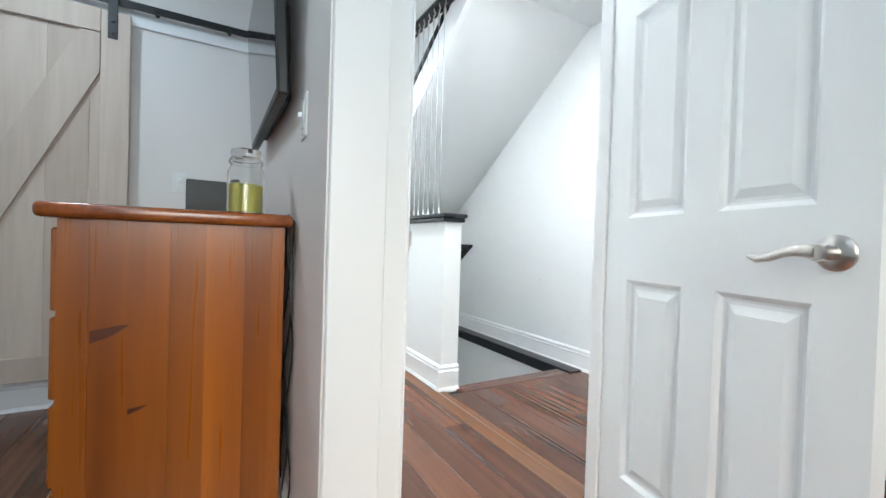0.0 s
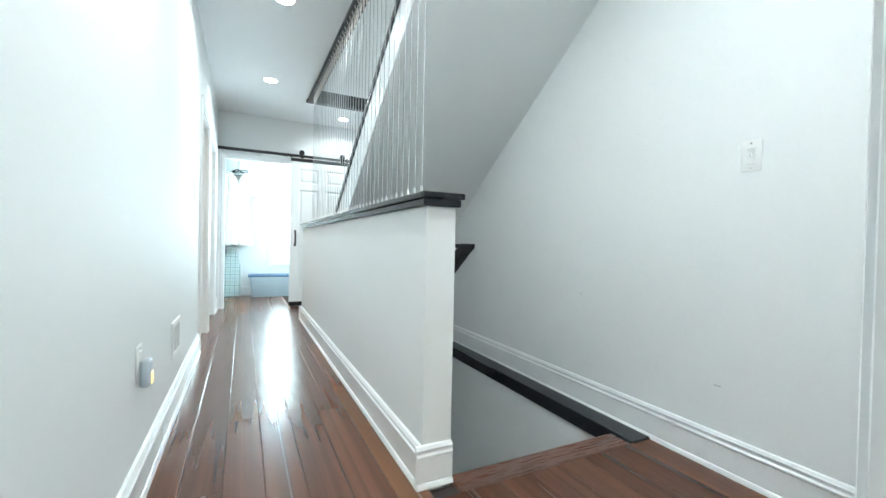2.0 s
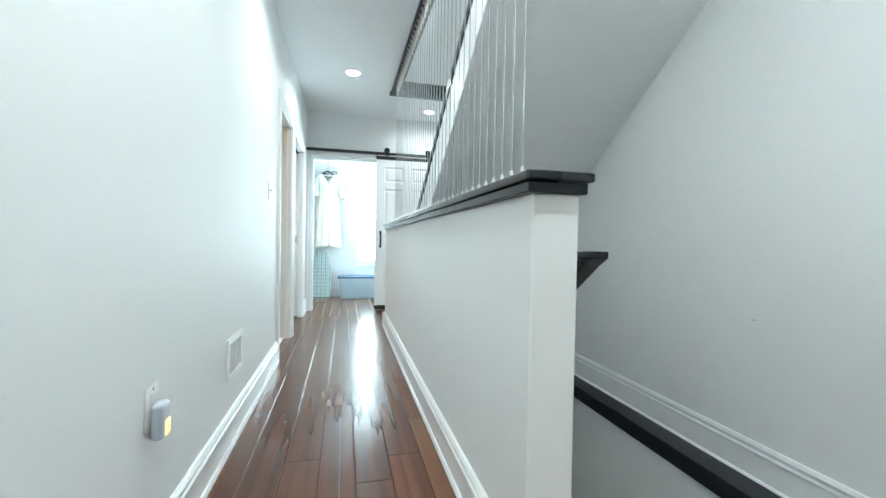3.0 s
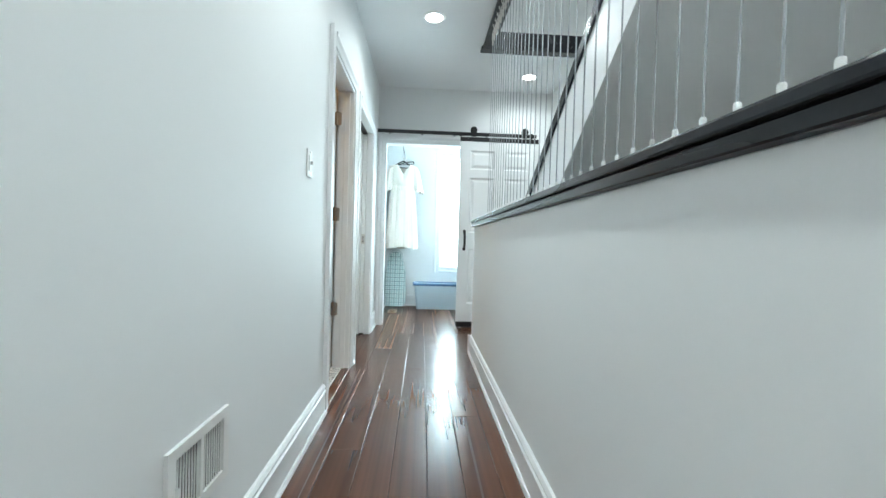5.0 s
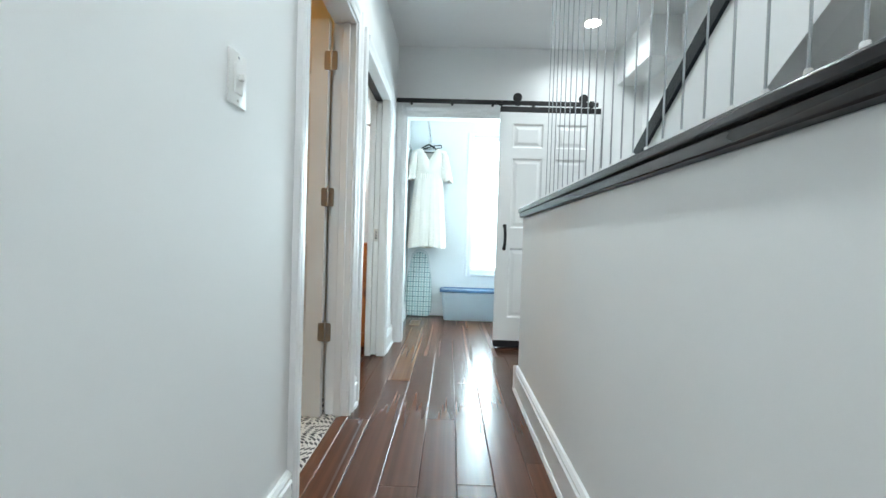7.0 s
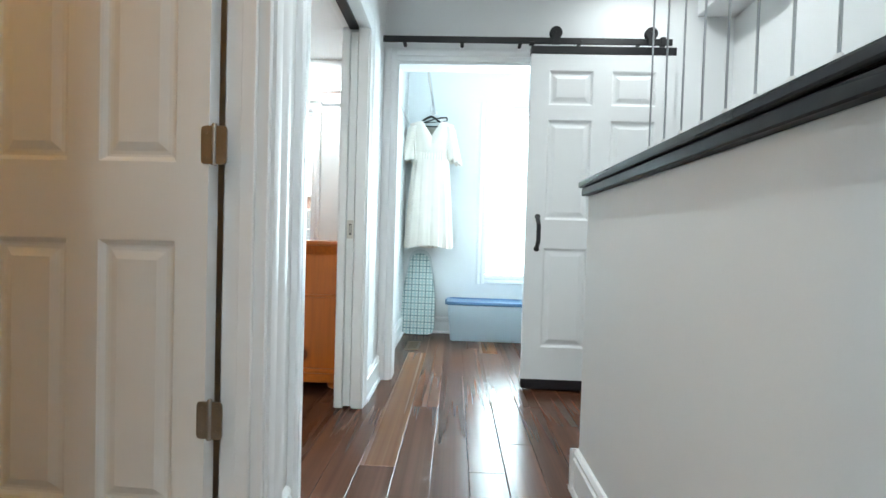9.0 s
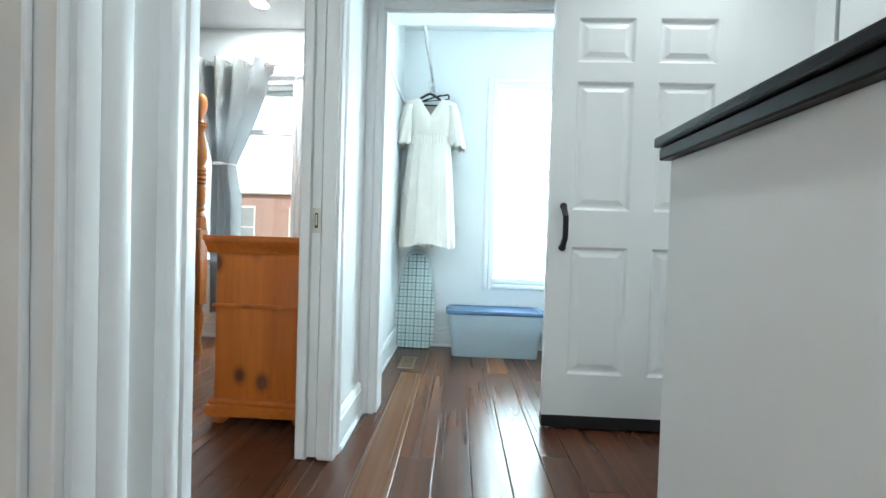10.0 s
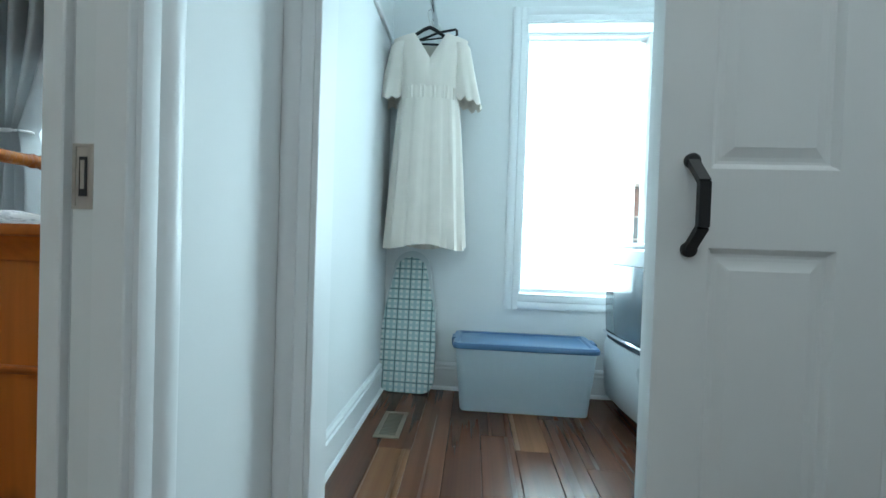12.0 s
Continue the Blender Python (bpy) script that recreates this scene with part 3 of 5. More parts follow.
def bar(bm, pts, wid, thick):
    """A flat bar through points in the yz plane."""
    n = len(pts)
    for (y0, z0), (y1, z1) in zip(pts, pts[1:]):
        d = Vector((0, y1 - y0, z1 - z0)).normalized()
        nrm = Vector((0, -d.z, d.y)) * thick / 2
        vs = []
        for y, z in ((y0, z0), (y1, z1)):
            for sx in (-wid / 2, wid / 2):
                for sn in (-1, 1):
                    vs.append(bm.verts.new(Vector((sx, y, z)) + nrm * sn))
        for q in ((0, 1, 3, 2), (4, 6, 7, 5), (0, 4, 5, 1), (2, 3, 7, 6), (0, 2, 6, 4), (1, 5, 7, 3)):
            bm.faces.new([vs[i] for i in q])


# sliding door
BD = (0.860, 1.675, 0.067, 1.945)
slide = panel_door("door_sliding", "white six-panel sliding barn door with black edge strips", BD[1] - BD[0], BD[3] - BD[2], pose(BD[0], 5.645, BD[2]))
part("bottom_strip", box(-0.002, BD[1] - BD[0] + 0.002, -0.003, 0.039, -0.055, 0, 0.002), M_BLACK, slide, "black strip along the bottom edge")
part("top_strip", box(-0.002, BD[1] - BD[0] + 0.002, -0.003, 0.039, BD[3] - BD[2], BD[3] - BD[2] + 0.045, 0.002), M_BLACK, slide, "black strip along the top edge")
bm = bmesh.new()
bar(bm, [(-0.004, 1.015), (-0.052, 0.965), (-0.052, 0.875), (-0.004, 0.83)], 0.022, 0.012)
for z in (1.015, 0.83):
    lathe(bm, [(0.016, 0), (0.016, 0.008), (0.012, 0.010)], 16, Matrix.Translation((0, 0, z)) @ pose(0, 0, 0, 90, 0, 0))
bmesh.ops.translate(bm, vec=(0.064, 0, -BD[2] - 0.004), verts=bm.verts)
part("handle", bm, M_IRON, slide, "black angular pull handle")

rail = thing("door_rail", "black steel rail of the sliding door", "door rail", "", None, "structure")
part("rail_bar", box(0.002, 1.655, 5.648, 5.656, 2.003, 2.040, 0.002), M_IRON, rail)
for x in (0.12, 0.46, 0.80, 1.14, 1.48):
    bm = bmesh.new()
    lathe(bm, [(0.011, 0), (0.011, 0.075)], 12, Matrix.Translation((x, FAR, 2.0215)) @ pose(0, 0, 0, 90, 0, 0))
    lathe(bm, [(0.009, 0.074), (0.009, 0.082), (0.0, 0.084)], 6, Matrix.Translation((x, FAR, 2.0215)) @ pose(0, 0, 0, 90, 0, 0))
    part("standoff", bm, M_IRON, rail)
for x in (0.994, 1.530):
    bm = bmesh.new()
    c = Matrix.Translation((x, 5.645, 2.063)) @ pose(0, 0, 0, 90, 0, 0)
    lathe(bm, [(0.034, -0.012), (0.036, -0.008), (0.030, 0), (0.036, 0.008), (0.034, 0.012)], 28, c)
    wheel = part("roller", bm, M_IRON, slide)
    wheel.matrix_parent_inverse = slide.matrix_world.inverted()
    bm = bmesh.new()
    bx(bm, x - 0.021, x + 0.021, 5.628, 5.632, 1.99, 2.068, 0.001)
    lathe(bm, [(0.021, 0), (0.021, 0.004)], 24, Matrix.Translation((x, 5.632, 2.068)) @ pose(0, 0, 0, 90, 0, 0))
    lathe(bm, [(0.008, 0), (0.008, 0.010)], 6, Matrix.Translation((x, 5.632, 2.066)) @ pose(0, 0, 0, 90, 0, 0))
    hg = part("hanger_strap", bm, M_IRON, slide)
    hg.matrix_parent_inverse = slide.matrix_world.inverted()
for i, x in enumerate((0.86, 1.60)):
    part("rail_stop", box(x - 0.015, x + 0.015, 5.640, 5.664, 1.996, 2.013 if i == 0 else 2.048, 0.003), M_IRON, rail)


M_HINGE = plain("aged_nickel", (0.38, 0.355, 0.33), 0.36, 1.0, scale=200, var=0.15, relief=0.05)


def hinge(door, m, label="nickel butt hinge"):
    bm = bmesh.new()
    for s in (-1, 1):
        pts = [(s * 0.003, -0.044), (s * 0.022, -0.044), (s * 0.0285, -0.0415), (s * 0.031, -0.035), (s * 0.031, 0.035), (s * 0.0285, 0.0415), (s * 0.022, 0.044), (s * 0.003, 0.044)]
        poly_prism(bm, pts, "y", -0.001, 0.0018)
        for z in (-0.028, 0.028):
            lathe(bm, [(0.0036, 0.0018), (0.0036, 0.0026), (0, 0.003)], 8, pose(s * 0.019, 0, z, -90, 0, 0))
    lathe(bm, [(0.006, -0.046), (0.006, 0.046), (0.004, 0.05)], 12)
    ob = part("hinge", bm, M_HINGE, door, label, True)
    ob.matrix_basis = m
    return ob


# bathroom door, swung into the bathroom
bath = panel_door("door_bathroom", "white six-panel bathroom door swung open inwards", 0.62, 1.885, pose(-W - 0.016, BATH[1] - 0.018, 0.012, 0, 0, 180 - 2), rows=((0.04, 0.14), (0.18, 0.464), (0.562, 0.90)))
for z in (0.42, 1.06, 1.70):
    hinge(bath, pose(-0.014, 0.038, z - 0.01, 0, 0, 0))

# first bedroom door, swung into the bedroom
entry = panel_door("door_bedroom", "white six-panel bedroom door swung open with a lever handle", 0.672, 1.905, pose(0.795, 0.0, 0.012, 0, 0, -90 - 13.6), stile=0.139, rows=((0.04, 0.14), (0.174, 0.489), (0.586, 0.90)))
for z in (0.3, 1.05, 1.62):
    hinge(entry, pose(-0.006, -0.002, z, 0, 0, 68) @ Matrix.Diagonal((0.2, 0.3, 0.85, 1)))
for side, yy in ((-1, 0.0), (1, 0.036)):
    lev = bmesh.new()
    lathe(lev, [(0.033, 0.0), (0.033, 0.004), (0.027, 0.010), (0.014, 0.013), (0.013, 0.045), (0.016, 0.050), (0.014, 0.058), (0, 0.060)], 24, pose(0, 0, 0, 90 if side < 0 else -90, 0, 0))
    s = side
    tube(lev, [(0.0, s * 0.052, 0.0), (-0.025, s * 0.055, 0.002), (-0.05, s * 0.055, -0.002), (-0.075, s * 0.054, -0.012), (-0.10, s * 0.052, -0.016), (-0.118, s * 0.05, -0.011)], [0.012, 0.011, 0.009, 0.008, 0.0075, 0.005], 12)
    lv = part("lever_handle", lev, M_STEEL, entry, "brushed nickel lever handle", True)
    lv.location = (0.612, yy, 0.884)

strike = thing("strike_plate", "brushed nickel strike plate on the white door jamb", "strike plate", "", pose(ENTRY[0] + 0.004, 0.024, 0.90))
part("plate", box(0, 0.0016, -0.015, 0.015, -0.030, 0.030, 0.0005), M_STEEL, strike)
bm = bmesh.new()
poly_prism(bm, [(0.0016, -0.015), (0.004, -0.019), (0.003, -0.023), (0, -0.017)], "z", -0.018, 0.018)
part("lip", bm, M_STEEL, strike)

# ---- hallway things ----
# the fixture at (1.0, 0.62) is made up to go with the landing fill
for lx, ly in LAMPS + [(1.0, 0.62), (-1.02, 6.68)]:
    lamp = thing("downlight", "round white recessed ceiling light, switched on", "ceiling light", "recessed ceiling lights", pose(lx, ly, CEIL))
    bm = bmesh.new()
    lathe(bm, [(0.060, -0.006), (0.078, -0.004), (0.082, 0.0), (0.060, -0.001), (0.060, -0.006)], 36, Matrix(), False)
    part("trim_ring", bm, M_PLASTIC, lamp, "", True)
    bm = bmesh.new()
    lathe(bm, [(0.0, -0.004), (0.058, -0.004), (0.058, -0.001), (0.0, -0.001)], 32)
    part("lens", bm, M_LED, lamp, "glowing diffuser")

# cables between the cap and the beam
CX = 0.960
cable = thing("railing_cable", "vertical steel railing cable with end fittings", "railing cable", "vertical railing cables", pose(CX, 1.43, 1.074))
bm = bmesh.new()
tube(bm, [(0, 0, 0.03), (0, 0, 1.255)], 0.0023, 8)
part("wire", bm, M_CABLE, cable, "", True)
bm = bmesh.new()
lathe(bm, [(0.0056, 0), (0.0056, 0.044), (0.0048, 0.047), (0.0026, 0.048)], 14)
part("lower_fitting", bm, M_PLASTIC, cable, "white end fitting", True)
bm = bmesh.new()
lathe(bm, [(0.0035, 1.25), (0.0055, 1.26), (0.0055, 1.29), (0.0075, 1.295), (0.0075, 1.335), (0.0035, 1.34), (0.0035, 1.36)], 10)
part("turnbuckle", bm, M_STEEL, cable, "bright steel turnbuckle", True)
bm = bmesh.new()
tube(bm, [(0, 0, 1.355), (0.008, 0, 1.365), (0.010, 0, 1.375), (0.004, 0, 1.385), (0, 0, 1.39), (0, 0, 1.408)], 0.0032, 8)
part("hook", bm, M_STEEL, cable, "bright screw hook", True)
for i in range(1, 40):
    copy_thing(cable, pose(CX, 1.43 + 0.0755 * i, 1.074, 0, 0, (i * 37) % 50 - 25))


def wall_plate(name, label, m, toggle=True, group=""):
    """A plate on a wall: x across, z up, y towards the room."""
    p = thing(name, label, "switch" if toggle else "outlet", group, m)
    part("plate", box(-0.036, 0.036, 0, 0.006, -0.058, 0.058, 0.003, 2), M_PLASTIC, p, "", True)
    if toggle:
        part("rocker", box(-0.016, 0.016, 0.004, 0.009, -0.033, 0.033, 0.002), M_PLASTIC, p)
        part("toggle", box(-0.005, 0.005, 0.006, 0.02, -0.004, 0.010, 0.002), M_PLASTIC, p)
    else:
        for z in (-0.026, 0.026):
            part("socket", box(-0.016, 0.016, 0.004, 0.0085, z - 0.014, z + 0.014, 0.002), M_PLASTIC, p)
    for z in (-0.047, 0.047):
        bm = bmesh.new()
        lathe(bm, [(0.0035, 0), (0.0035, 0.001), (0, 0.0014)], 10, pose(0, 0.006, z, -90, 0, 0))
        part("screw", bm, M_STEEL, p)
    return p


wall_plate("light_switch", "white light switch on the hallway wall", pose(0, 3.19, 1.213, 0, 0, -90))
wall_plate("light_switch", "white light switch on the wall beside the stairs", pose(RIGHT, 0.776, 1.25, 0, 0, 90))
wall_plate("light_switch", "white light switch on the bedroom wall by the door", pose(-W - 0.004, 0.25, 1.215, 0, 0, 90))
wall_plate("light_switch", "white light switch beside the wooden sliding door", pose(-0.484, BACK, 1.19, 0, 0, 180))
wall_plate("outlet", "white wall outlet above the hallway baseboard", pose(0, 1.558, 0.467, 0, 0, -90), False)
night = thing("night_light", "small grey-blue plug-in night light glowing warm", "night light", "", pose(0.0085, 1.558, 0.437, 0, 0, -90))
M_NLBODY = plain("night_light_shell", (0.55, 0.62, 0.68), 0.3, relief=0.02)
part("shell", box(-0.026, 0.026, 0, 0.032, -0.052, 0.042, 0.012, 4), M_NLBODY, night, "", True)
part("lens", box(-0.017, 0.017, 0.020, 0.0345, -0.045, 0.0, 0.007, 3), M_NIGHT, night, "warm glowing lens", True)

vent = thing("wall_vent", "white return-air grille low on the hallway wall", "wall vent", "", pose(0, 2.370, 0.378, 0, 0, -90))
bm = bmesh.new()
for a, b, c, d in ((-0.125, -0.098, -0.09, 0.09), (0.098, 0.125, -0.09, 0.09), (-0.098, 0.098, 0.066, 0.09), (-0.098, 0.098, -0.09, -0.066), (-0.006, 0.006, -0.066, 0.066)):
    bx(bm, a, b, 0, 0.009, c, d)
part("frame", bm, M_PLASTIC, vent)
# flat sheet on the wall, its dark colour stands for duct shade
part("backing", box(-0.1, 0.1, 0.0005, 0.0015, -0.068, 0.068), M_SLOT_SHADE, vent, "dark sheet standing in for the shaded duct")
for side in (-1, 1):
    for k in range(9):
        xx = side * 0.052 - 0.042 + 0.0105 * k
        part("slat", box(xx - 0.0011, xx + 0.0011, 0.001, 0.0044, -0.066, 0.066), M_PLASTIC, vent)
bm = bmesh.new()
bx(bm, 0.100, 0.104, 0.009, 0.018, -0.012, 0.012, 0.001)
part("lever", bm, M_PLASTIC, vent)

struct("threshold", box(-0.044, 0.012, BATH[0] + 0.015, BATH[1] - 0.015, -0.014, 0.007, 0.003), M_FLOOR, "dark wooden threshold of the bathroom door", "threshold")

for sy, sz, sl in ((0.86, 0.335, 0.03), (1.62, 0.62, 0.02)):
    struct("scuff", box(RIGHT - 0.0006, RIGHT, sy, sy + sl, sz, sz + 0.003), plain("grey_scuff", (0.45, 0.45, 0.44), 0.7), "small grey scuff mark on the stair wall", "scuff mark")

# pocket door parked in its slot, edge showing
pocket = thing("door_pocket", "white sliding pocket door parked inside the wall", "door", "", pose(-0.0685, POCKET[1] - 0.004, 0.012), "structure")
part("leaf", box(-0.018, 0.018, 0, 0.46, 0, POCKET[2] - 0.03, 0.002), M_DOOR, pocket)
bm = bmesh.new()
for a in ((-0.016, 0.016, -0.002, 0, 0.842, 0.846), (-0.016, 0.016, -0.002, 0, 0.929, 0.933), (-0.016, -0.011, -0.002, 0, 0.846, 0.929), (0.011, 0.016, -0.002, 0, 0.846, 0.929)):
    bx(bm, *a)
bx(bm, -0.011, 0.011, -0.0008, 0, 0.846, 0.929)
plate = part("edge_pull", bm, M_STEEL, pocket, "brushed nickel edge pull")
# dark slip on the plate paints the shade of a recess
part("pull_slot", box(-0.006, 0.006, -0.0022, -0.0009, 0.860, 0.915, 0.0005), M_SLOT_SHADE, plate)
part("pull_tongue", box(-0.003, 0.003, -0.0032, -0.0023, 0.870, 0.910, 0.0005), M_STEEL, plate)
struct("pocket_track", box(-0.091, -0.046, POCKET[0] + 0.016, POCKET[1] - 0.016, POCKET[2] - 0.012, POCKET[2] - 0.001), M_IRON, "dark track slot over the pocket door", "track")

# ---- first bedroom ----


def dresser_a():
    d = thing("dresser", "reddish varnished pine dresser against the wall", "dresser")
    x0, x1, y0, y1 = -0.612, -0.135, 0.33, 1.25
    part("body", box(x0, x1, y0, y1, 0.06, 0.922, 0.004), M_RED_PINE, d)
    part("plinth", box(x0 + 0.01, x1, y0 + 0.01, y1 - 0.01, 0, 0.06), M_RED_PINE, d)
    # glued-up boards of the end panel
    xs = [x0 + 0.001, -0.555, -0.40, -0.325, -0.235, x1 - 0.034, x1 - 0.001]
    for a, b in zip(xs, xs[1:]):
        part("end_board", box(a + 0.0002, b - 0.0002, y0 - 0.003, y0 - 0.0002, 0.062, 0.921), M_RED_PINE, d)
    for kx, kz, kw, kh in ((-0.552, 0.655, 0.074, 0.020), (-0.48, 0.468, 0.040, 0.009)):
        bm = bmesh.new()
        poly_prism(bm, [(kx, kz - kh), (kx + kw * 0.55, kz - kh * 0.2), (kx + kw, kz + kh * 0.95), (kx + kw * 0.8, kz + kh), (kx, kz + kh * 0.5)], "y", y0 - 0.0036, y0 - 0.0028)
        part("knot", bm, M_KNOT, d, "dark wedge-shaped pine knot")
    part("top", box(x0 - 0.035, x1 + 0.016, y0 - 0.03, y1 + 0.03, 0.922, 0.956, 0.012, 3), wood("reddish_pine_top", (0.22, 0.05, 0.010), (0.42, 0.11, 0.02), 0.22, "Y", 9, coat=0.6), d, "glossy rounded reddish top", True)
    for i in range(4):
        z = 0.095 + 0.205 * i
        dr = part("drawer", box(x0 - 0.018, x0 - 0.001, y0 + 0.03, y1 - 0.03, z, z + 0.19, 0.004), M_RED_PINE, d)
        for yy in (y0 + 0.25, y1 - 0.25):
            bm = bmesh.new()
            lathe(bm, [(0.009, 0), (0.008, 0.012), (0.017, 0.02), (0.016, 0.03), (0, 0.033)], 16, pose(x0 - 0.018, yy, z + 0.095, 0, -90, 0))
            part("knob", bm, M_RED_PINE, dr)
    return d


dresser_a()
candle = thing("candle_jar", "lidded glass jar candle with yellow-green wax", "candle", "", pose(-0.228, 0.47, 0.956) @ Matrix.Diagonal((0.96, 0.96, 1.07, 1)))
M_JAR = glass("jar_glass", (0.97, 0.98, 0.97), 0.0)
bm = bmesh.new()
lathe(bm, [(0, 0.0005), (0.048, 0.0005), (0.053, 0.006), (0.053, 0.118), (0.046, 0.132), (0.045, 0.140), (0.042, 0.140), (0.043, 0.132), (0.050, 0.116), (0.050, 0.008), (0, 0.007)], 40)
part("jar", bm, M_JAR, candle, "clear glass jar", True)
bm = bmesh.new()
lathe(bm, [(0, 0.0075), (0.0485, 0.0085), (0.0485, 0.082), (0.044, 0.085), (0, 0.083)], 36)
part("wax", bm, plain("green_wax", (0.58, 0.53, 0.09), 0.45, var=0.12, relief=0.05), candle, "yellow-green wax", True)
bm = bmesh.new()
lathe(bm, [(0, 0.150), (0.041, 0.150), (0.041, 0.141), (0.049, 0.141), (0.050, 0.148), (0.044, 0.158), (0.046, 0.170), (0.042, 0.180), (0.02, 0.184), (0, 0.184)], 36)
part("lid", bm, M_JAR, candle, "clear glass lid", True)
trinket = thing("trinket", "small tan wooden trinket on the dresser", "ornament", "", pose(-0.20, 0.62, 0.956, 0, 0, 20))
part("block", box(-0.02, 0.02, -0.015, 0.015, 0, 0.03, 0.003), plain("tan_wood", (0.45, 0.24, 0.13), 0.6, var=0.2), trinket)
part("figure", box(-0.008, 0.010, -0.008, 0.008, 0.03, 0.06, 0.004, 2), plain("orange_clay", (0.5, 0.22, 0.12), 0.6, var=0.2), trinket)

tv = thing("television", "black flat television on a wall bracket", "television", "", pose(-0.18, 0.73, 1.545, 0, -3, 0))
M_TVB = plain("black_plastic", (0.012, 0.012, 0.013), 0.4, scale=200, var=0.2, relief=0.1)
part("casing", box(0, 0.030, -0.42, 0.42, -0.26, 0.27, 0.006, 2), M_TVB, tv)
part("rear_bulge", box(0.030, 0.055, -0.30, 0.30, -0.24, 0.12, 0.010, 2), M_TVB, tv)
part("screen", box(-0.0015, 0, -0.41, 0.41, -0.245, 0.26), plain("tv_glass", (0.008, 0.008, 0.01), 0.08, var=0.05, relief=0), tv, "dark glossy screen")
part("label_strip", box(0.0305, 0.032, -0.40, -0.38, -0.12, -0.06), M_PLASTIC, tv, "small white sticker")
part("bracket", box(0.055, 0.074, -0.2, 0.2, -0.1, 0.1, 0.003), M_IRON, tv)
for k in range(4):
    cord = thing("power_cord", "thin black cord hanging behind the dresser", "cord", "cords behind the dresser")
    bm = bmesh.new()
    pts = [(-0.114 + 0.005 * math.sin(k * 2 + j * 0.9), 0.33 + 0.05 * k + 0.02 * math.sin(k + j * 0.7), 0.99 - 0.05 * j + (0.02 if j == 0 else 0)) for j in range(19)]
    pts[0] = (-0.118, 0.40 + 0.05 * k, 0.962)
    tube(bm, pts, 0.0028, 6)
    part("cable", bm, M_TVB, cord, "", True)

barn = thing("barn_door", "whitewashed plank sliding barn door with a diagonal brace", "door", "", pose(-1.685, 1.815, 0.155), "structure")
for k in range(6):
    part("plank", box(0.163 * k + 0.0003, 0.163 * k + 0.1627, 0.012, 0.034, 0, 1.88, 0.001), M_WASHED, barn)
part("stile", box(0, 0.12, -0.008, 0.012, 0, 1.88, 0.003), M_WASHED, barn)
part("stile", box(0.858, 0.978, -0.008, 0.012, 0, 1.88, 0.003), M_WASHED, barn)
for z in (0, 1.76):
    part("cross_rail", box(0.122, 0.856, -0.007, 0.012, z, z + 0.12, 0.003), M_WASHED, barn)
bm = bmesh.new()
poly_prism(bm, [(0.124, 0.124), (0.20, 0.124), (0.854, 1.555), (0.854, 1.755), (0.775, 1.755), (0.124, 0.31)], "y", -0.006, 0.012)
part("brace", bm, M_WASHED, barn)
part("strap", box(0.885, 0.925, -0.014, -0.009, 1.735, 1.97, 0.001), M_IRON, barn, "black iron hanger strap")
for z in (1.765, 1.825):
    bm = bmesh.new()
    lathe(bm, [(0.008, 0), (0.008, 0.005), (0, 0.006)], 8, pose(0.905, -0.014, z, 90, 0, 0))
    part("bolt", bm, M_IRON, barn)
bm = bmesh.new()
lathe(bm, [(0.04, -0.01), (0.04, 0.01)], 24, pose(0.905, 0.006, 1.985, 90, 0, 0))
part("roller", bm, M_IRON, barn)
struct("barn_rail", box(-2.1, -0.14, 1.820, 1.828, 2.075, 2.115, 0.002), M_IRON, "black steel rail of the wooden sliding door", "door rail")
for x in (-1.9, -1.2, -0.6, -0.25):
    bm = bmesh.new()
    lathe(bm, [(0.011, -0.003), (0.011, 0.06)], 12, pose(x, BACK, 2.095, 90, 0, 0))
    lathe(bm, [(0.010, 0.059), (0.010, 0.068)], 6, pose(x, BACK, 2.095, 90, 0, 0))
    struct("rail_bolt", bm, M_IRON, "black stand-off bolt of the door rail", "bolt")
struct("rail_board", box(-2.3, -0.13, BACK - 0.015, BACK - 0.001, 2.005, 2.068, 0.002), M_TRIM, "white header board under the rail", "trim")
frame_b = thing("picture_frame", "dark framed panel hung on the bedroom wall", "picture frame", "", pose(-0.325, BACK - 0.001, 1.08))
part("panel", box(-0.125, 0.125, -0.018, -0.001, -0.16, 0.135, 0.004), M_TVB, frame_b)

# ---- windows ----


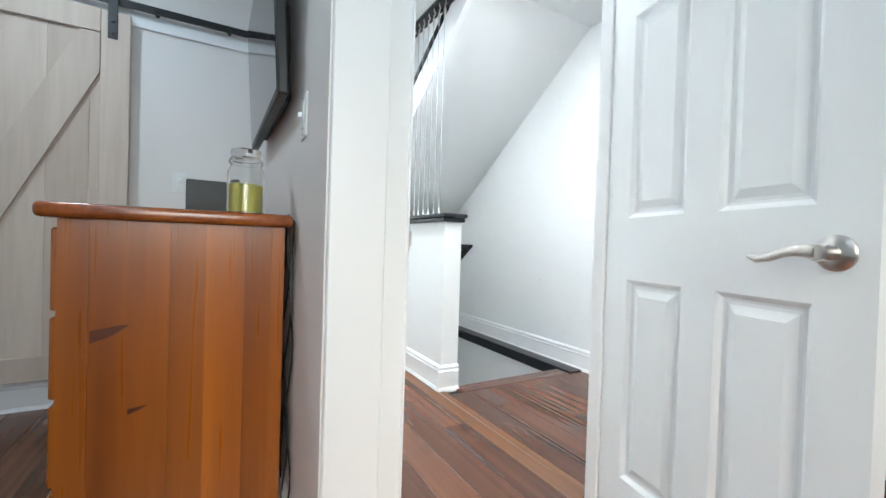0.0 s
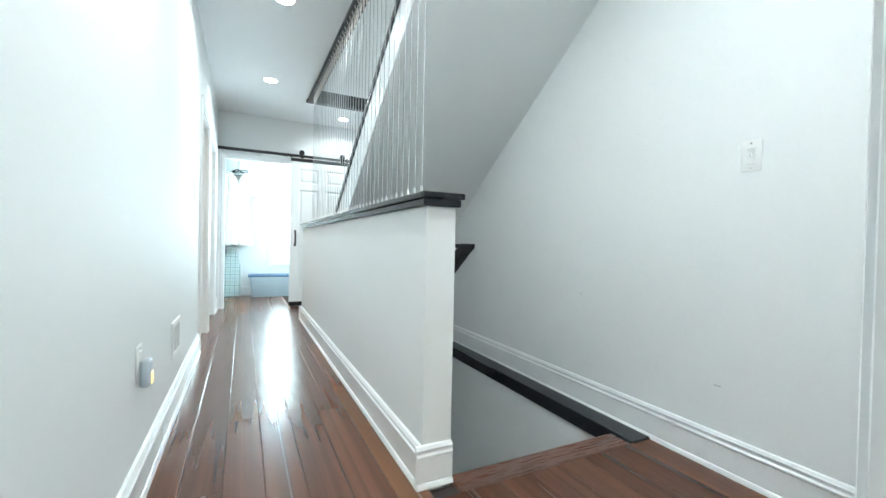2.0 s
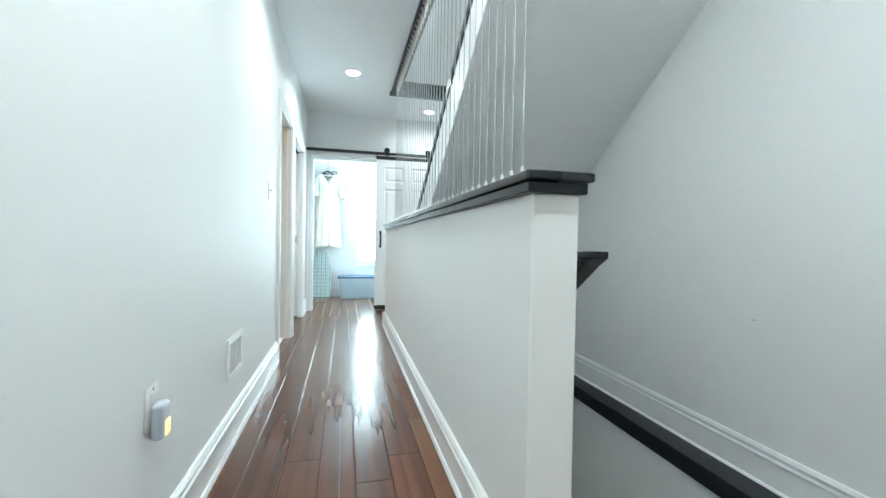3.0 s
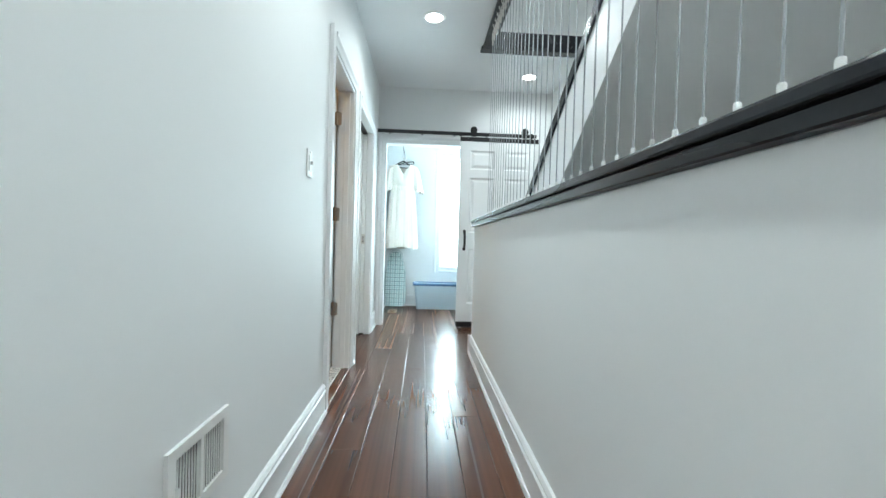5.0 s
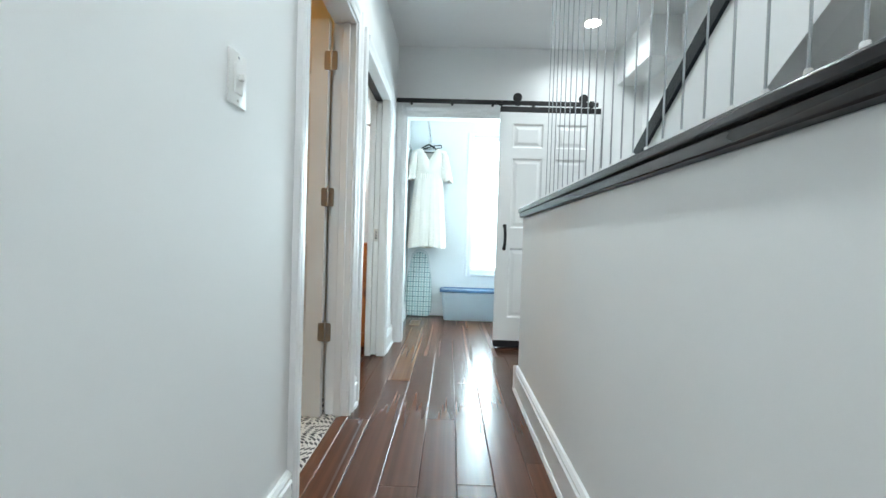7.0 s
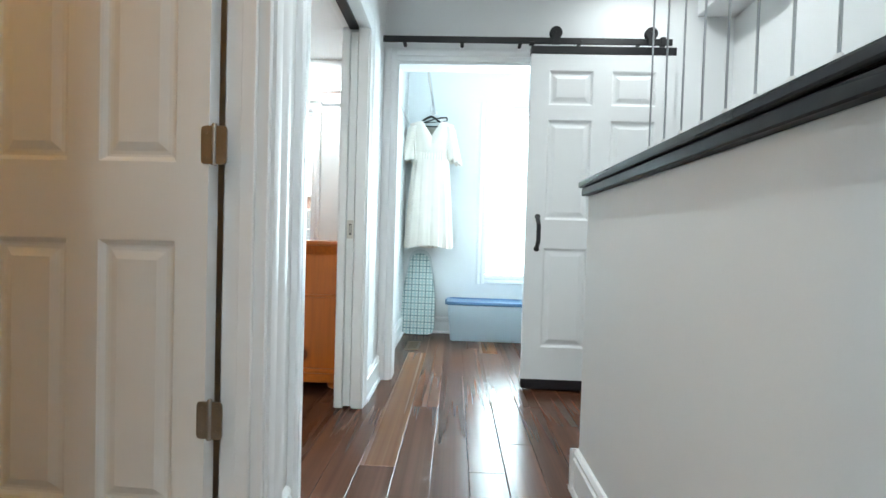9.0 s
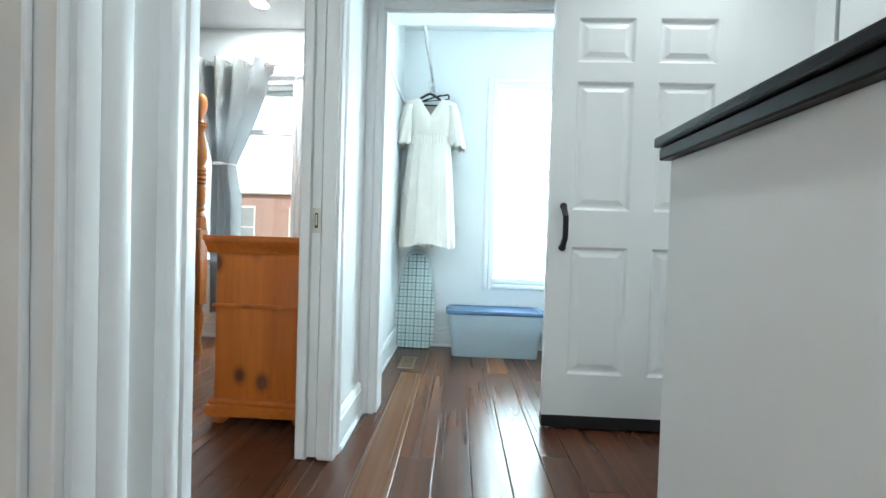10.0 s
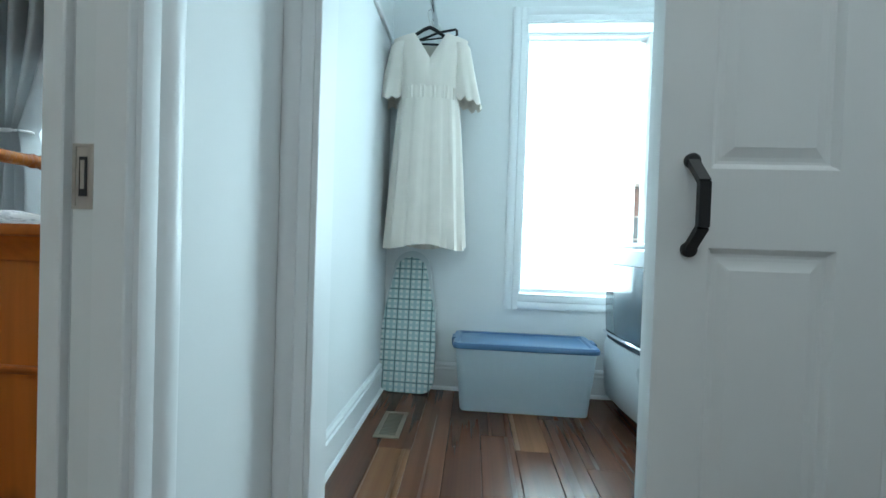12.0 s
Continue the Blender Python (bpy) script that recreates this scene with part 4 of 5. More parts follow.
def window(name, label, w, bars=(), sash=0.045):
    x0, x1, z0, z1 = w
    win = thing(name, label, "window", "", None, "structure")
    y0, y1 = EXT + 0.10, EXT + 0.145
    part("frame", box(x0, x0 + sash, y0, y1, z0, z1, 0.003), M_TRIM, win)
    part("frame", box(x1 - sash, x1, y0, y1, z0, z1, 0.003), M_TRIM, win)
    part("frame", box(x0 + sash, x1 - sash, y0, y1, z0, z0 + sash, 0.003), M_TRIM, win)
    part("frame", box(x0 + sash, x1 - sash, y0, y1, z1 - sash, z1, 0.003), M_TRIM, win)
    for b in bars:
        part("glazing_bar", box(x0 + sash, x1 - sash, y0 - 0.004, y1, b - 0.022, b + 0.022, 0.003), M_TRIM, win)
    zs = [z0 + sash] + [v for b in bars for v in (b - 0.022, b + 0.022)] + [z1 - sash]
    for a, b in zip(zs[::2], zs[1::2]):
        p = part("pane", box(x0 + sash, x1 - sash, EXT + 0.118, EXT + 0.122, a, b), M_GLASS, win)
        p.visible_shadow = False
    part("reveal", box(x0 - 0.002, x0 + 0.008, EXT - 0.002, y0, z0 + 0.01, z1 - 0.002), M_TRIM, win)
    part("reveal", box(x1 - 0.008, x1 + 0.002, EXT - 0.002, y0, z0 + 0.01, z1 - 0.002), M_TRIM, win)
    part("head", box(x0 + 0.008, x1 - 0.008, EXT - 0.002, y0, z1 - 0.010, z1 + 0.002), M_TRIM, win)
    part("sill", box(x0 + 0.002, x1 - 0.002, EXT - 0.012, y0, z0 - 0.002, z0 + 0.010, 0.003), M_TRIM, win)
    for a, b, away in (((x0, EXT, z0 - 0.075), (x0, EXT, z1 + 0.075), (-1, 0, 0)), ((x1, EXT, z0 - 0.075), (x1, EXT, z1 + 0.075), (1, 0, 0)), ((x0, EXT, z1), (x1, EXT, z1), (0, 0, 1)), ((x0, EXT, z0), (x1, EXT, z0), (0, 0, -1))):
        bm = bmesh.new()
        prism(bm, CASING, a, b, (0, -1, 0), away)
        part("casing", bm, M_TRIM, win, "", True)
    return win


window("window_laundry", "tall white-framed laundry window, bright daylight", WIN_L, (), 0.03)
for w in WIN_B:
    window("window_bedroom", "white sash window of the front bedroom", w, (1.70,))

# ---- laundry ----
rod = thing("closet_rod", "chrome hanging rod near the ceiling of the laundry", "hanging rod")
bm = bmesh.new()
tube(bm, [(0.235, 5.845, 2.02), (0.232, 6.4, 2.02), (0.225, 7.0, 2.02)], 0.0125, 14)
part("tube", bm, plain("chrome", (0.75, 0.76, 0.78), 0.15, 1.0, var=0.05, relief=0), rod, "", True)
for y, s in ((5.842, -90), (7.028, 90)):
    bm = bmesh.new()
    lathe(bm, [(0.030, 0), (0.030, 0.004), (0.018, 0.008), (0.017, 0.028)], 20, pose(0.235 if y < 6 else 0.225, y, 2.02, s, 0, 0))
    part("flange", bm, M_PLASTIC, rod, "", True)
struct("wall_cleat", box(-0.02, -0.002, FAR + 0.11, EXT, 1.915, 1.945, 0.003), M_TRIM, "thin white cleat on the laundry wall", "cleat")


def clothes_hanger(label, m):
    h = thing("clothes_hanger", label, "hanger", "", m)
    bm = bmesh.new()
    tube(bm, [(0.020, 0, 0.052), (0.016, 0, 0.066), (0, 0, 0.072), (-0.014, 0, 0.064), (-0.018, 0, 0.05), (-0.008, 0, 0.03), (0, 0, 0.012), (0, 0, -0.01)], 0.0025, 8)
    part("hook", bm, M_STEEL, h, "", True)
    bm = bmesh.new()
    tube(bm, [(-0.20, 0, -0.075), (-0.12, 0, -0.045), (-0.04, 0, -0.014), (0, 0, -0.004), (0.04, 0, -0.014), (0.12, 0, -0.045), (0.20, 0, -0.075)], 0.008, 10)
    tube(bm, [(-0.20, 0, -0.075), (0.20, 0, -0.075)], 0.005, 8)
    part("bar", bm, M_TVB, h, "black velvet hanger bar", True)
    return h


clothes_hanger("black hanger carrying the dress on the rod", pose(0.205, 6.90, 1.962, 0, 0, 6) @ Matrix.Diagonal((0.74, 1, 1.25, 1)))
spare = thing("clothes_hanger", "empty black hanger with a square end on the rod", "hanger", "", pose(0.225, 6.945, 1.962, 0, 0, -8))
bm = bmesh.new()
tube(bm, [(0.016, 0, 0.062), (0, 0, 0.072), (-0.014, 0, 0.064), (-0.018, 0, 0.05), (-0.008, 0, 0.03), (0, 0, 0.012), (0, 0, -0.016)], 0.0025, 8)
part("hook", bm, M_STEEL, spare, "", True)
bm = bmesh.new()
tube(bm, [(-0.09, 0, -0.045), (-0.03, 0, -0.028), (0.0, 0, -0.018), (0.05, 0, -0.008), (0.115, 0, -0.002), (0.122, 0, -0.008), (0.124, 0, -0.034)], 0.0065, 10)
tube(bm, [(0.124, 0, -0.034), (0.06, 0, -0.040), (-0.09, 0, -0.047)], 0.004, 8)
part("bar", bm, M_TVB, spare, "black velvet hanger bar", True)


def cloth(name, color, rough=0.85, scale=500, sheen=0.3, trans=0.0):
    m = plain(name, color, rough, scale=scale, var=0.05, relief=0.25, big=6)
    bs = m.node_tree.nodes["Principled BSDF"]
    bs.inputs["Sheen Weight"].default_value = sheen
    bs.inputs["Subsurface Weight"].default_value = trans
    bs.inputs["Subsurface Radius"].default_value = (0.02, 0.02, 0.02)
    return m


M_DRESS = cloth("ivory_crepe", (0.84, 0.765, 0.69))
dress = thing("dress", "ivory short-sleeved dress with a V neck on a hanger", "dress", "", pose(0.214, 6.89, -0.012, 0, 0, 3) @ Matrix.Diagonal((0.96, 1, 1, 1)))
SEG = 96


def dress_point(a, v):
    """a: angle with 270 degrees at the front; v: 0 at the shoulder to 1 at the hem."""
    front = max(0.0, -math.sin(a))
    side = abs(math.cos(a))
    top = 1.935 - 0.045 * side - (0.15 * max(0.0, 1 - side / 0.42) if math.sin(a) < 0 else 0.05 * max(0.0, 1 - side / 0.42))
    waist, hem = 1.60, 0.81 + 0.016 * math.sin(3 * a)
    if v < 0.32:
        k = v / 0.32
        z = top + (waist - top) * k
        rx = 0.205 - 0.045 * k - 0.03 * math.sin(math.pi * k) * 0.5
        ry = 0.045 + 0.055 * math.sin(math.pi * min(1, k * 0.75))
        rip = 0.004 * k
    else:
        k = (v - 0.32) / 0.68
        z = waist + (hem - waist) * k
        rx = 0.158 + 0.058 * k ** 0.8
        ry = 0.085 + 0.045 * k
        rip = 0.0035 + 0.0065 * k
    r = 1 + (rip / 0.15) * (math.sin(13 * a + 1.3 * math.sin(2 * a)) + 0.4 * math.sin(31 * a + k)) * (1.0 if v >= 0.32 else 0.5)
    return (rx * r * math.cos(a), ry * r * math.sin(a), z)


def skin(bm, rows):
    n = len(rows[0])
    vs = [[bm.verts.new(p) for p in row] for row in rows]
    for r0, r1 in zip(vs, vs[1:]):
        for k in range(n):
            bm.faces.new((r0[k], r0[(k + 1) % n], r1[(k + 1) % n], r1[k]))


bm = bmesh.new()
skin(bm, [[dress_point(2 * math.pi * k / SEG, v) for k in range(SEG)] for v in [i / 13 * 0.32 for i in range(14)]])
part("bodice", bm, M_DRESS, dress, "", True)
bm = bmesh.new()
skin(bm, [[dress_point(2 * math.pi * k / SEG, 0.321 + 0.679 * i / 24) for k in range(SEG)] for i in range(25)])
part("skirt", bm, M_DRESS, dress, "softly pleated skirt", True)
bm = bmesh.new()
rows = []
for i in range(5):
    z = 1.632 - 0.016 * i
    rows.append([((0.164 + 0.003 * math.sin(40 * a)) * math.cos(a), (0.092 + 0.003 * math.sin(40 * a)) * math.sin(a), z) for a in [2 * math.pi * k / SEG for k in range(SEG)]])
skin(bm, rows)
part("waistband", bm, M_DRESS, dress, "gathered waistband", True)
for s in (-1, 1):
    bm = bmesh.new()
    rows = []
    for i in range(9):
        k = i / 8
        cx, cz = s * (0.170 + 0.045 * k), 1.862 - 0.30 * k
        r0, r1 = 0.048 + 0.024 * k, 0.055 + 0.03 * k
        rows.append([(cx + r0 * math.cos(a) * (1 + 0.10 * k * math.sin(7 * a)), r1 * math.sin(a) * (1 + 0.10 * k * math.sin(6 * a)), cz + s * -0.25 * r0 * math.cos(a) + (0.010 * math.sin(9 * a) if i == 8 else 0)) for a in [2 * math.pi * q / 40 for q in range(40)]])
    skin(bm, rows)
    part("sleeve", bm, M_DRESS, dress, "loose sleeve with a scalloped hem", True)

# small ironing board leaning in the corner
m_pl, nt, bs = nodes_of("plaid_cover")
co = nt.nodes.new("ShaderNodeTexCoord")
base_c = (0.74, 0.76, 0.73)
c = base_c
for axis, per, wd, col in ((0, 0.032, 0.52, (0.36, 0.52, 0.53)), (2, 0.028, 0.52, (0.42, 0.56, 0.57)), (0, 0.064, 0.09, (0.05, 0.11, 0.12)), (2, 0.056, 0.10, (0.05, 0.11, 0.12))):
    sp = nt.nodes.new("ShaderNodeSeparateXYZ")
    nt.links.new(co.outputs["Object"], sp.inputs[0])
    mo = nt.nodes.new("ShaderNodeMath")
    mo.operation = "PINGPONG"
    mo.inputs[1].default_value = per / 2
    nt.links.new(sp.outputs[axis], mo.inputs[0])
    lt = nt.nodes.new("ShaderNodeMath")
    lt.operation = "LESS_THAN"
    lt.inputs[1].default_value = per / 2 * wd
    nt.links.new(mo.outputs[0], lt.inputs[0])
    hf = nt.nodes.new("ShaderNodeMath")
    hf.operation = "MULTIPLY"
    hf.inputs[1].default_value = 0.75
    nt.links.new(lt.outputs[0], hf.inputs[0])
    c = mixed(nt, "MIX", hf.outputs[0], c, col)
nt.links.new(c, bs.inputs["Base Color"])
bs.inputs["Roughness"].default_value = 0.9
bump(nt, bs, noise_node(nt, 400).outputs[0], 0.3)
iron = thing("ironing_board", "small ironing board with a teal plaid cover leaning in the corner", "ironing board", "", pose(0.128, 6.925, 0.002, -6.5, 0, -3))


def board_outline(w, h, top_w, n=14):
    """Rounded lower corners, sides that swell a little and a narrow round nose."""
    rad = 0.07
    pts = []
    for cx, a0 in ((-w / 2 + rad, 180), (w / 2 - rad, 270)):
        pts += [(cx + rad * math.cos(radians(a0 + 15 * q)), rad + rad * math.sin(radians(a0 + 15 * q))) for q in range(7)]
    side = [(w / 2 - (w - top_w) / 2 * k ** 1.7, h * 0.35 + (h * 0.65 - top_w / 2) * k) for k in (0, 0.25, 0.5, 0.75)]
    pts += side
    pts += [(top_w / 2 * math.cos(math.pi * q / n), h - top_w / 2 + top_w / 2 * math.sin(math.pi * q / n)) for q in range(n + 1)]
    pts += [(-x, z) for x, z in reversed(side)]
    return pts


bm = bmesh.new()
poly_prism(bm, board_outline(0.312, 0.775, 0.21), "y", 0.012, 0.026)
part("board", bm, plain("grey_enamel", (0.62, 0.66, 0.67), 0.45), iron, "pale grey metal board")
bm = bmesh.new()
poly_prism(bm, board_outline(0.309, 0.74, 0.18), "y", -0.008, 0.011)
bmesh.ops.bevel(bm, geom=bm.edges[:], offset=0.005, segments=2, affect="EDGES")
part("cover", bm, m_pl, iron, "teal and white plaid cover", True)

# storage bin
tote = thing("storage_bin", "clear bluish plastic storage bin with a blue lid", "storage bin", "", pose(0.742, 6.862, 0.0) @ Matrix.Diagonal((0.97, 0.70, 0.98, 1)))
M_TOTE, nt, bs = nodes_of("clear_blue_plastic")
bs.inputs["Base Color"].default_value = (0.62, 0.73, 0.80, 1)
bs.inputs["Roughness"].default_value = 0.32
bs.inputs["Transmission Weight"].default_value = 0.3
bs.inputs["IOR"].default_value = 1.3
bump(nt, bs, noise_node(nt, 300).outputs[0], 0.1)
bm = bmesh.new()


def rrect(w, d, r, z, n=5):
    out = []
    for cx, cy, a0 in ((w / 2 - r, d / 2 - r, 0), (-w / 2 + r, d / 2 - r, 90), (-w / 2 + r, -d / 2 + r, 180), (w / 2 - r, -d / 2 + r, 270)):
        for i in range(n + 1):
            a = radians(a0 + 90 * i / n)
            out.append((cx + r * math.cos(a), cy + r * math.sin(a), z))
    return out


rings = [rrect(0.63, 0.34, 0.03, 0.001), rrect(0.64, 0.35, 0.035, 0.008), rrect(0.665, 0.37, 0.035, 0.15), rrect(0.672, 0.376, 0.035, 0.155), rrect(0.70, 0.40, 0.035, 0.325)]
rings += [rrect(0.694, 0.394, 0.035, 0.325), rrect(0.666, 0.370, 0.035, 0.157), rrect(0.634, 0.344, 0.03, 0.012)]
skin(bm, rings)
bm.faces.new([v for v in bm.verts[:24]])
bm.verts.ensure_lookup_table()
bm.faces.new([bm.verts[i] for i in range(7 * 24, 8 * 24)])
part("tub", bm, M_TOTE, tote, "frosted clear tub", True)
M_LID = plain("blue_plastic", (0.075, 0.16, 0.29), 0.3, scale=200, var=0.06, relief=0.04)
bm = bmesh.new()
skin(bm, [rrect(0.722, 0.422, 0.04, 0.318), rrect(0.728, 0.428, 0.04, 0.322), rrect(0.728, 0.428, 0.04, 0.338), rrect(0.716, 0.416, 0.04, 0.347), rrect(0.66, 0.36, 0.03, 0.347), rrect(0.645, 0.345, 0.03, 0.339)])
bm.verts.ensure_lookup_table()
bm.faces.new([bm.verts[i] for i in range(5 * 24, 6 * 24)])
bm.faces.new([bm.verts[i] for i in range(24)])
part("lid", bm, M_LID, tote, "blue snap-on lid", True)
for s in (-1, 1):
    part("latch", box(s * 0.362 - 0.012, s * 0.362 + 0.012, -0.06, 0.06, 0.305, 0.350, 0.005, 2), M_LID, tote, "blue latch")
M_CLOTH = cloth("folded_linen", (0.34, 0.40, 0.45))
part("contents", box(-0.30, 0.30, -0.155, 0.155, 0.014, 0.15, 0.03, 3), M_CLOTH, tote, "folded linen seen through the plastic", True)

# floor register
reg = thing("floor_register", "brown metal floor register in the planks", "floor vent", "", pose(0.136, 6.54, 0.0))
M_REG = plain("bronze_enamel", (0.22, 0.17, 0.12), 0.4, 0.3, var=0.15)
bm = bmesh.new()
for a in ((-0.055, 0.055, -0.13, -0.108), (-0.055, 0.055, 0.108, 0.13), (-0.055, -0.036, -0.108, 0.108), (0.036, 0.055, -0.108, 0.108)):
    bx(bm, *a, 0.0005, 0.005, 0.001)
part("frame", bm, M_REG, reg)
# thin dark sheet on the planks, shade of the duct put in as colour
part("duct", box(-0.037, 0.037, -0.109, 0.109, 0.0005, 0.0015), M_SLOT_SHADE, reg)
for k in range(17):
    yy = -0.102 + 0.01275 * k
    part("slat", box(-0.036, 0.036, yy - 0.002, yy + 0.002, 0.0015, 0.004), M_REG, reg)

# front-loading dryer, its front towards the doorway
def front(y):
    """How far the bowed front of the dryer stands out at y across its width."""
    return -0.026 * (1 - (y / 0.31) ** 2)


def bowed(bm, prof, y0, y1, n=14):
    """A profile of (out, z) pairs carried across the bowed front."""
    rings = []
    for k in range(n + 1):
        y = y0 + (y1 - y0) * k / n
        rings.append([bm.verts.new((p + (front(y) if p < 0.03 else 0), y, z)) for p, z in prof])
    m = len(prof)
    for a, b in zip(rings, rings[1:]):
        for q in range(m):
            bm.faces.new((a[q], a[(q + 1) % m], b[(q + 1) % m], b[q]))
    bm.faces.new(rings[0])
    bm.faces.new(rings[-1])


dry = thing("dryer", "silver-white front-loading dryer with a smoked glass door", "dryer", "", pose(1.212, 6.60, 0.0, 0, 0, 8) @ Matrix.Diagonal((1, 1, 1.03, 1)))
M_APPL = plain("silver_enamel", (0.66, 0.70, 0.73), 0.28, 0.1, var=0.03, relief=0.02)
M_CHROME = plain("polished_trim", (0.78, 0.80, 0.82), 0.12, 1.0, var=0.04, relief=0)
M_DGLASS = plain("smoked_glass", (0.085, 0.115, 0.135), 0.08, var=0.05, relief=0, coat=0.6)
M_DRUM = plain("drum_ring", (0.22, 0.27, 0.30), 0.25, 0.3, var=0.08, relief=0)
part("body", box(0.04, 0.70, -0.31, 0.31, 0.06, 0.80, 0.015, 3), M_APPL, dry, "", True)
part("kick_plate", box(0.07, 0.68, -0.29, 0.29, 0.0, 0.06), M_TVB, dry, "dark recessed plinth")
bm = bmesh.new()
bowed(bm, [(0.035, 0.06), (0.018, 0.065), (0.004, 0.11), (-0.004, 0.22), (-0.002, 0.335), (0.006, 0.352), (0.035, 0.352)], -0.31, 0.31)
part("lower_front", bm, M_APPL, dry, "bowed silver-white lower front", True)
bm = bmesh.new()
bowed(bm, [(0.035, 0.354), (0.010, 0.354), (0.008, 0.380), (0.035, 0.380)], -0.305, 0.305)
part("grip_recess", bm, M_DRUM, dry, "grey grip recess under the door", True)
bm = bmesh.new()
bowed(bm, [(0.035, 0.396), (-0.006, 0.398), (-0.012, 0.50), (-0.012, 0.62), (-0.008, 0.722), (0.035, 0.724)], -0.285, 0.285)
dd = part("door", bm, M_DGLASS, dry, "smoked glass door", True)
bm = bmesh.new()
bowed(bm, [(0.03, 0.381), (-0.012, 0.381), (-0.018, 0.389), (-0.014, 0.3955), (0.03, 0.3955)], -0.298, 0.298)
part("lower_trim", bm, M_CHROME, dd, "bright lower trim", True)
bm = bmesh.new()
bowed(bm, [(0.03, 0.7245), (-0.008, 0.7245), (-0.012, 0.735), (-0.004, 0.79), (0.012, 0.80), (0.03, 0.80)], -0.305, 0.305)
part("upper_band", bm, M_APPL, dry, "silver control band over the door", True)
for y0, y1 in ((-0.297, -0.286), (0.286, 0.297)):
    bm = bmesh.new()
    bowed(bm, [(0.03, 0.396), (-0.004, 0.396), (-0.010, 0.50), (-0.010, 0.62), (-0.005, 0.723), (0.03, 0.723)], y0, y1, 2)
    part("side_trim", bm, M_CHROME, dd, "bright side trim", True)
part("top", box(-0.004, 0.72, -0.315, 0.315, 0.802, 0.826, 0.010, 2), M_APPL, dry, "", True)
part("console", box(0.50, 0.70, -0.30, 0.30, 0.826, 0.91, 0.02, 3), M_APPL, dry, "", True)

# ---- front bedroom ----


def dresser_b():
    d = thing("chest_of_drawers", "knotty honey pine chest of drawers with bun feet", "dresser", "", Matrix.Diagonal((1, 1, 0.977, 1)))
    x0, x1, y0, y1 = -0.603, -0.165, 5.545, 6.43
    part("body", box(x0, x1, y0, y1, 0.115, 0.775, 0.003), M_PINE, d)
    bm = bmesh.new()
    prof = [(0, 0), (0.009, 0), (0.012, 0.012), (0.022, 0.030), (0.031, 0.040), (0.034, 0.052), (0.043, 0.056), (0.046, 0.066), (0.043, 0.078), (0, 0.078)]
    prism(bm, prof, (x0 - 0.036, y0, 0.775), (x1, y0, 0.775), (0, -1, 0))
    prism(bm, prof, (x0, y0 + 0.001, 0.775), (x0, y1, 0.775), (-1, 0, 0))
    bx(bm, x0 + 0.001, x1, y0 + 0.001, y1, 0.775, 0.852)
    part("top", bm, M_PINE_X, d, "thick moulded top", True)
    part("moulding", box(x0 - 0.012, x1, y0 - 0.012, y1, 0.528, 0.546, 0.006, 2), M_PINE_X, d)
    bm = bmesh.new()
    bx(bm, x0 - 0.028, x1, y0 - 0.028, y1, 0.04, 0.09, 0.004)
    bx(bm, x0 - 0.018, x1, y0 - 0.018, y1, 0.09, 0.115, 0.008, 2)
    part("plinth", bm, M_PINE_X, d)
    for x in (x0 + 0.02, x1 - 0.05):
        for y in (y0 + 0.02, y1 - 0.06):
            bm = bmesh.new()
            lathe(bm, [(0.022, 0), (0.034, 0.010), (0.038, 0.022), (0.030, 0.036), (0.024, 0.04)], 20, pose(x, y, 0))
            part("bun_foot", bm, M_PINE, d, "", True)
    for i, (za, zb) in enumerate(((0.135, 0.32), (0.335, 0.515), (0.56, 0.76))):
        dr = part("drawer", box(x0 - 0.014, x0 - 0.001, y0 + 0.04, y1 - 0.04, za, zb, 0.004), M_PINE_X, d)
        for yy in (y0 + 0.22, y1 - 0.22):
            bm = bmesh.new()
            lathe(bm, [(0.010, 0), (0.008, 0.012), (0.019, 0.022), (0.017, 0.032), (0, 0.035)], 16, pose(x0 - 0.014, yy, (za + zb) / 2, 0, -90, 0))
            part("knob", bm, M_TURNED, dr, "", True)
    return d


dresser_b()
bed = thing("bed", "honey pine four-poster bed with a white quilt", "bed", "", pose(0, 0.06, 0) @ Matrix.Diagonal((1, 1, 1.016, 1)))
BX = -1.345
POST = [(0.030, 0.0), (0.034, 0.02), (0.024, 0.08), (0.040, 0.20), (0.044, 0.26), (0.030, 0.31), (0.036, 0.33), (0.036, 0.34)]
TOP = [(0.030, 0.935), (0.036, 0.945), (0.030, 0.955), (0.022, 0.975), (0.034, 0.99), (0.034, 1.0), (0.026, 1.01), (0.036, 1.03), (0.038, 1.10), (0.036, 1.14), (0.028, 1.155), (0.038, 1.17), (0.030, 1.182), (0.042, 1.195), (0.042, 1.202), (0.032, 1.212), (0.042, 1.225), (0.042, 1.232), (0.032, 1.242), (0.042, 1.255), (0.040, 1.265), (0.028, 1.285), (0.030, 1.30), (0.044, 1.34), (0.042, 1.40), (0.024, 1.48), (0.020, 1.515), (0.034, 1.54), (0.040, 1.55), (0.036, 1.56), (0.040, 1.572), (0.022, 1.59), (0.018, 1.62), (0.034, 1.66), (0.043, 1.705), (0.038, 1.745), (0.018, 1.768), (0, 1.772)]


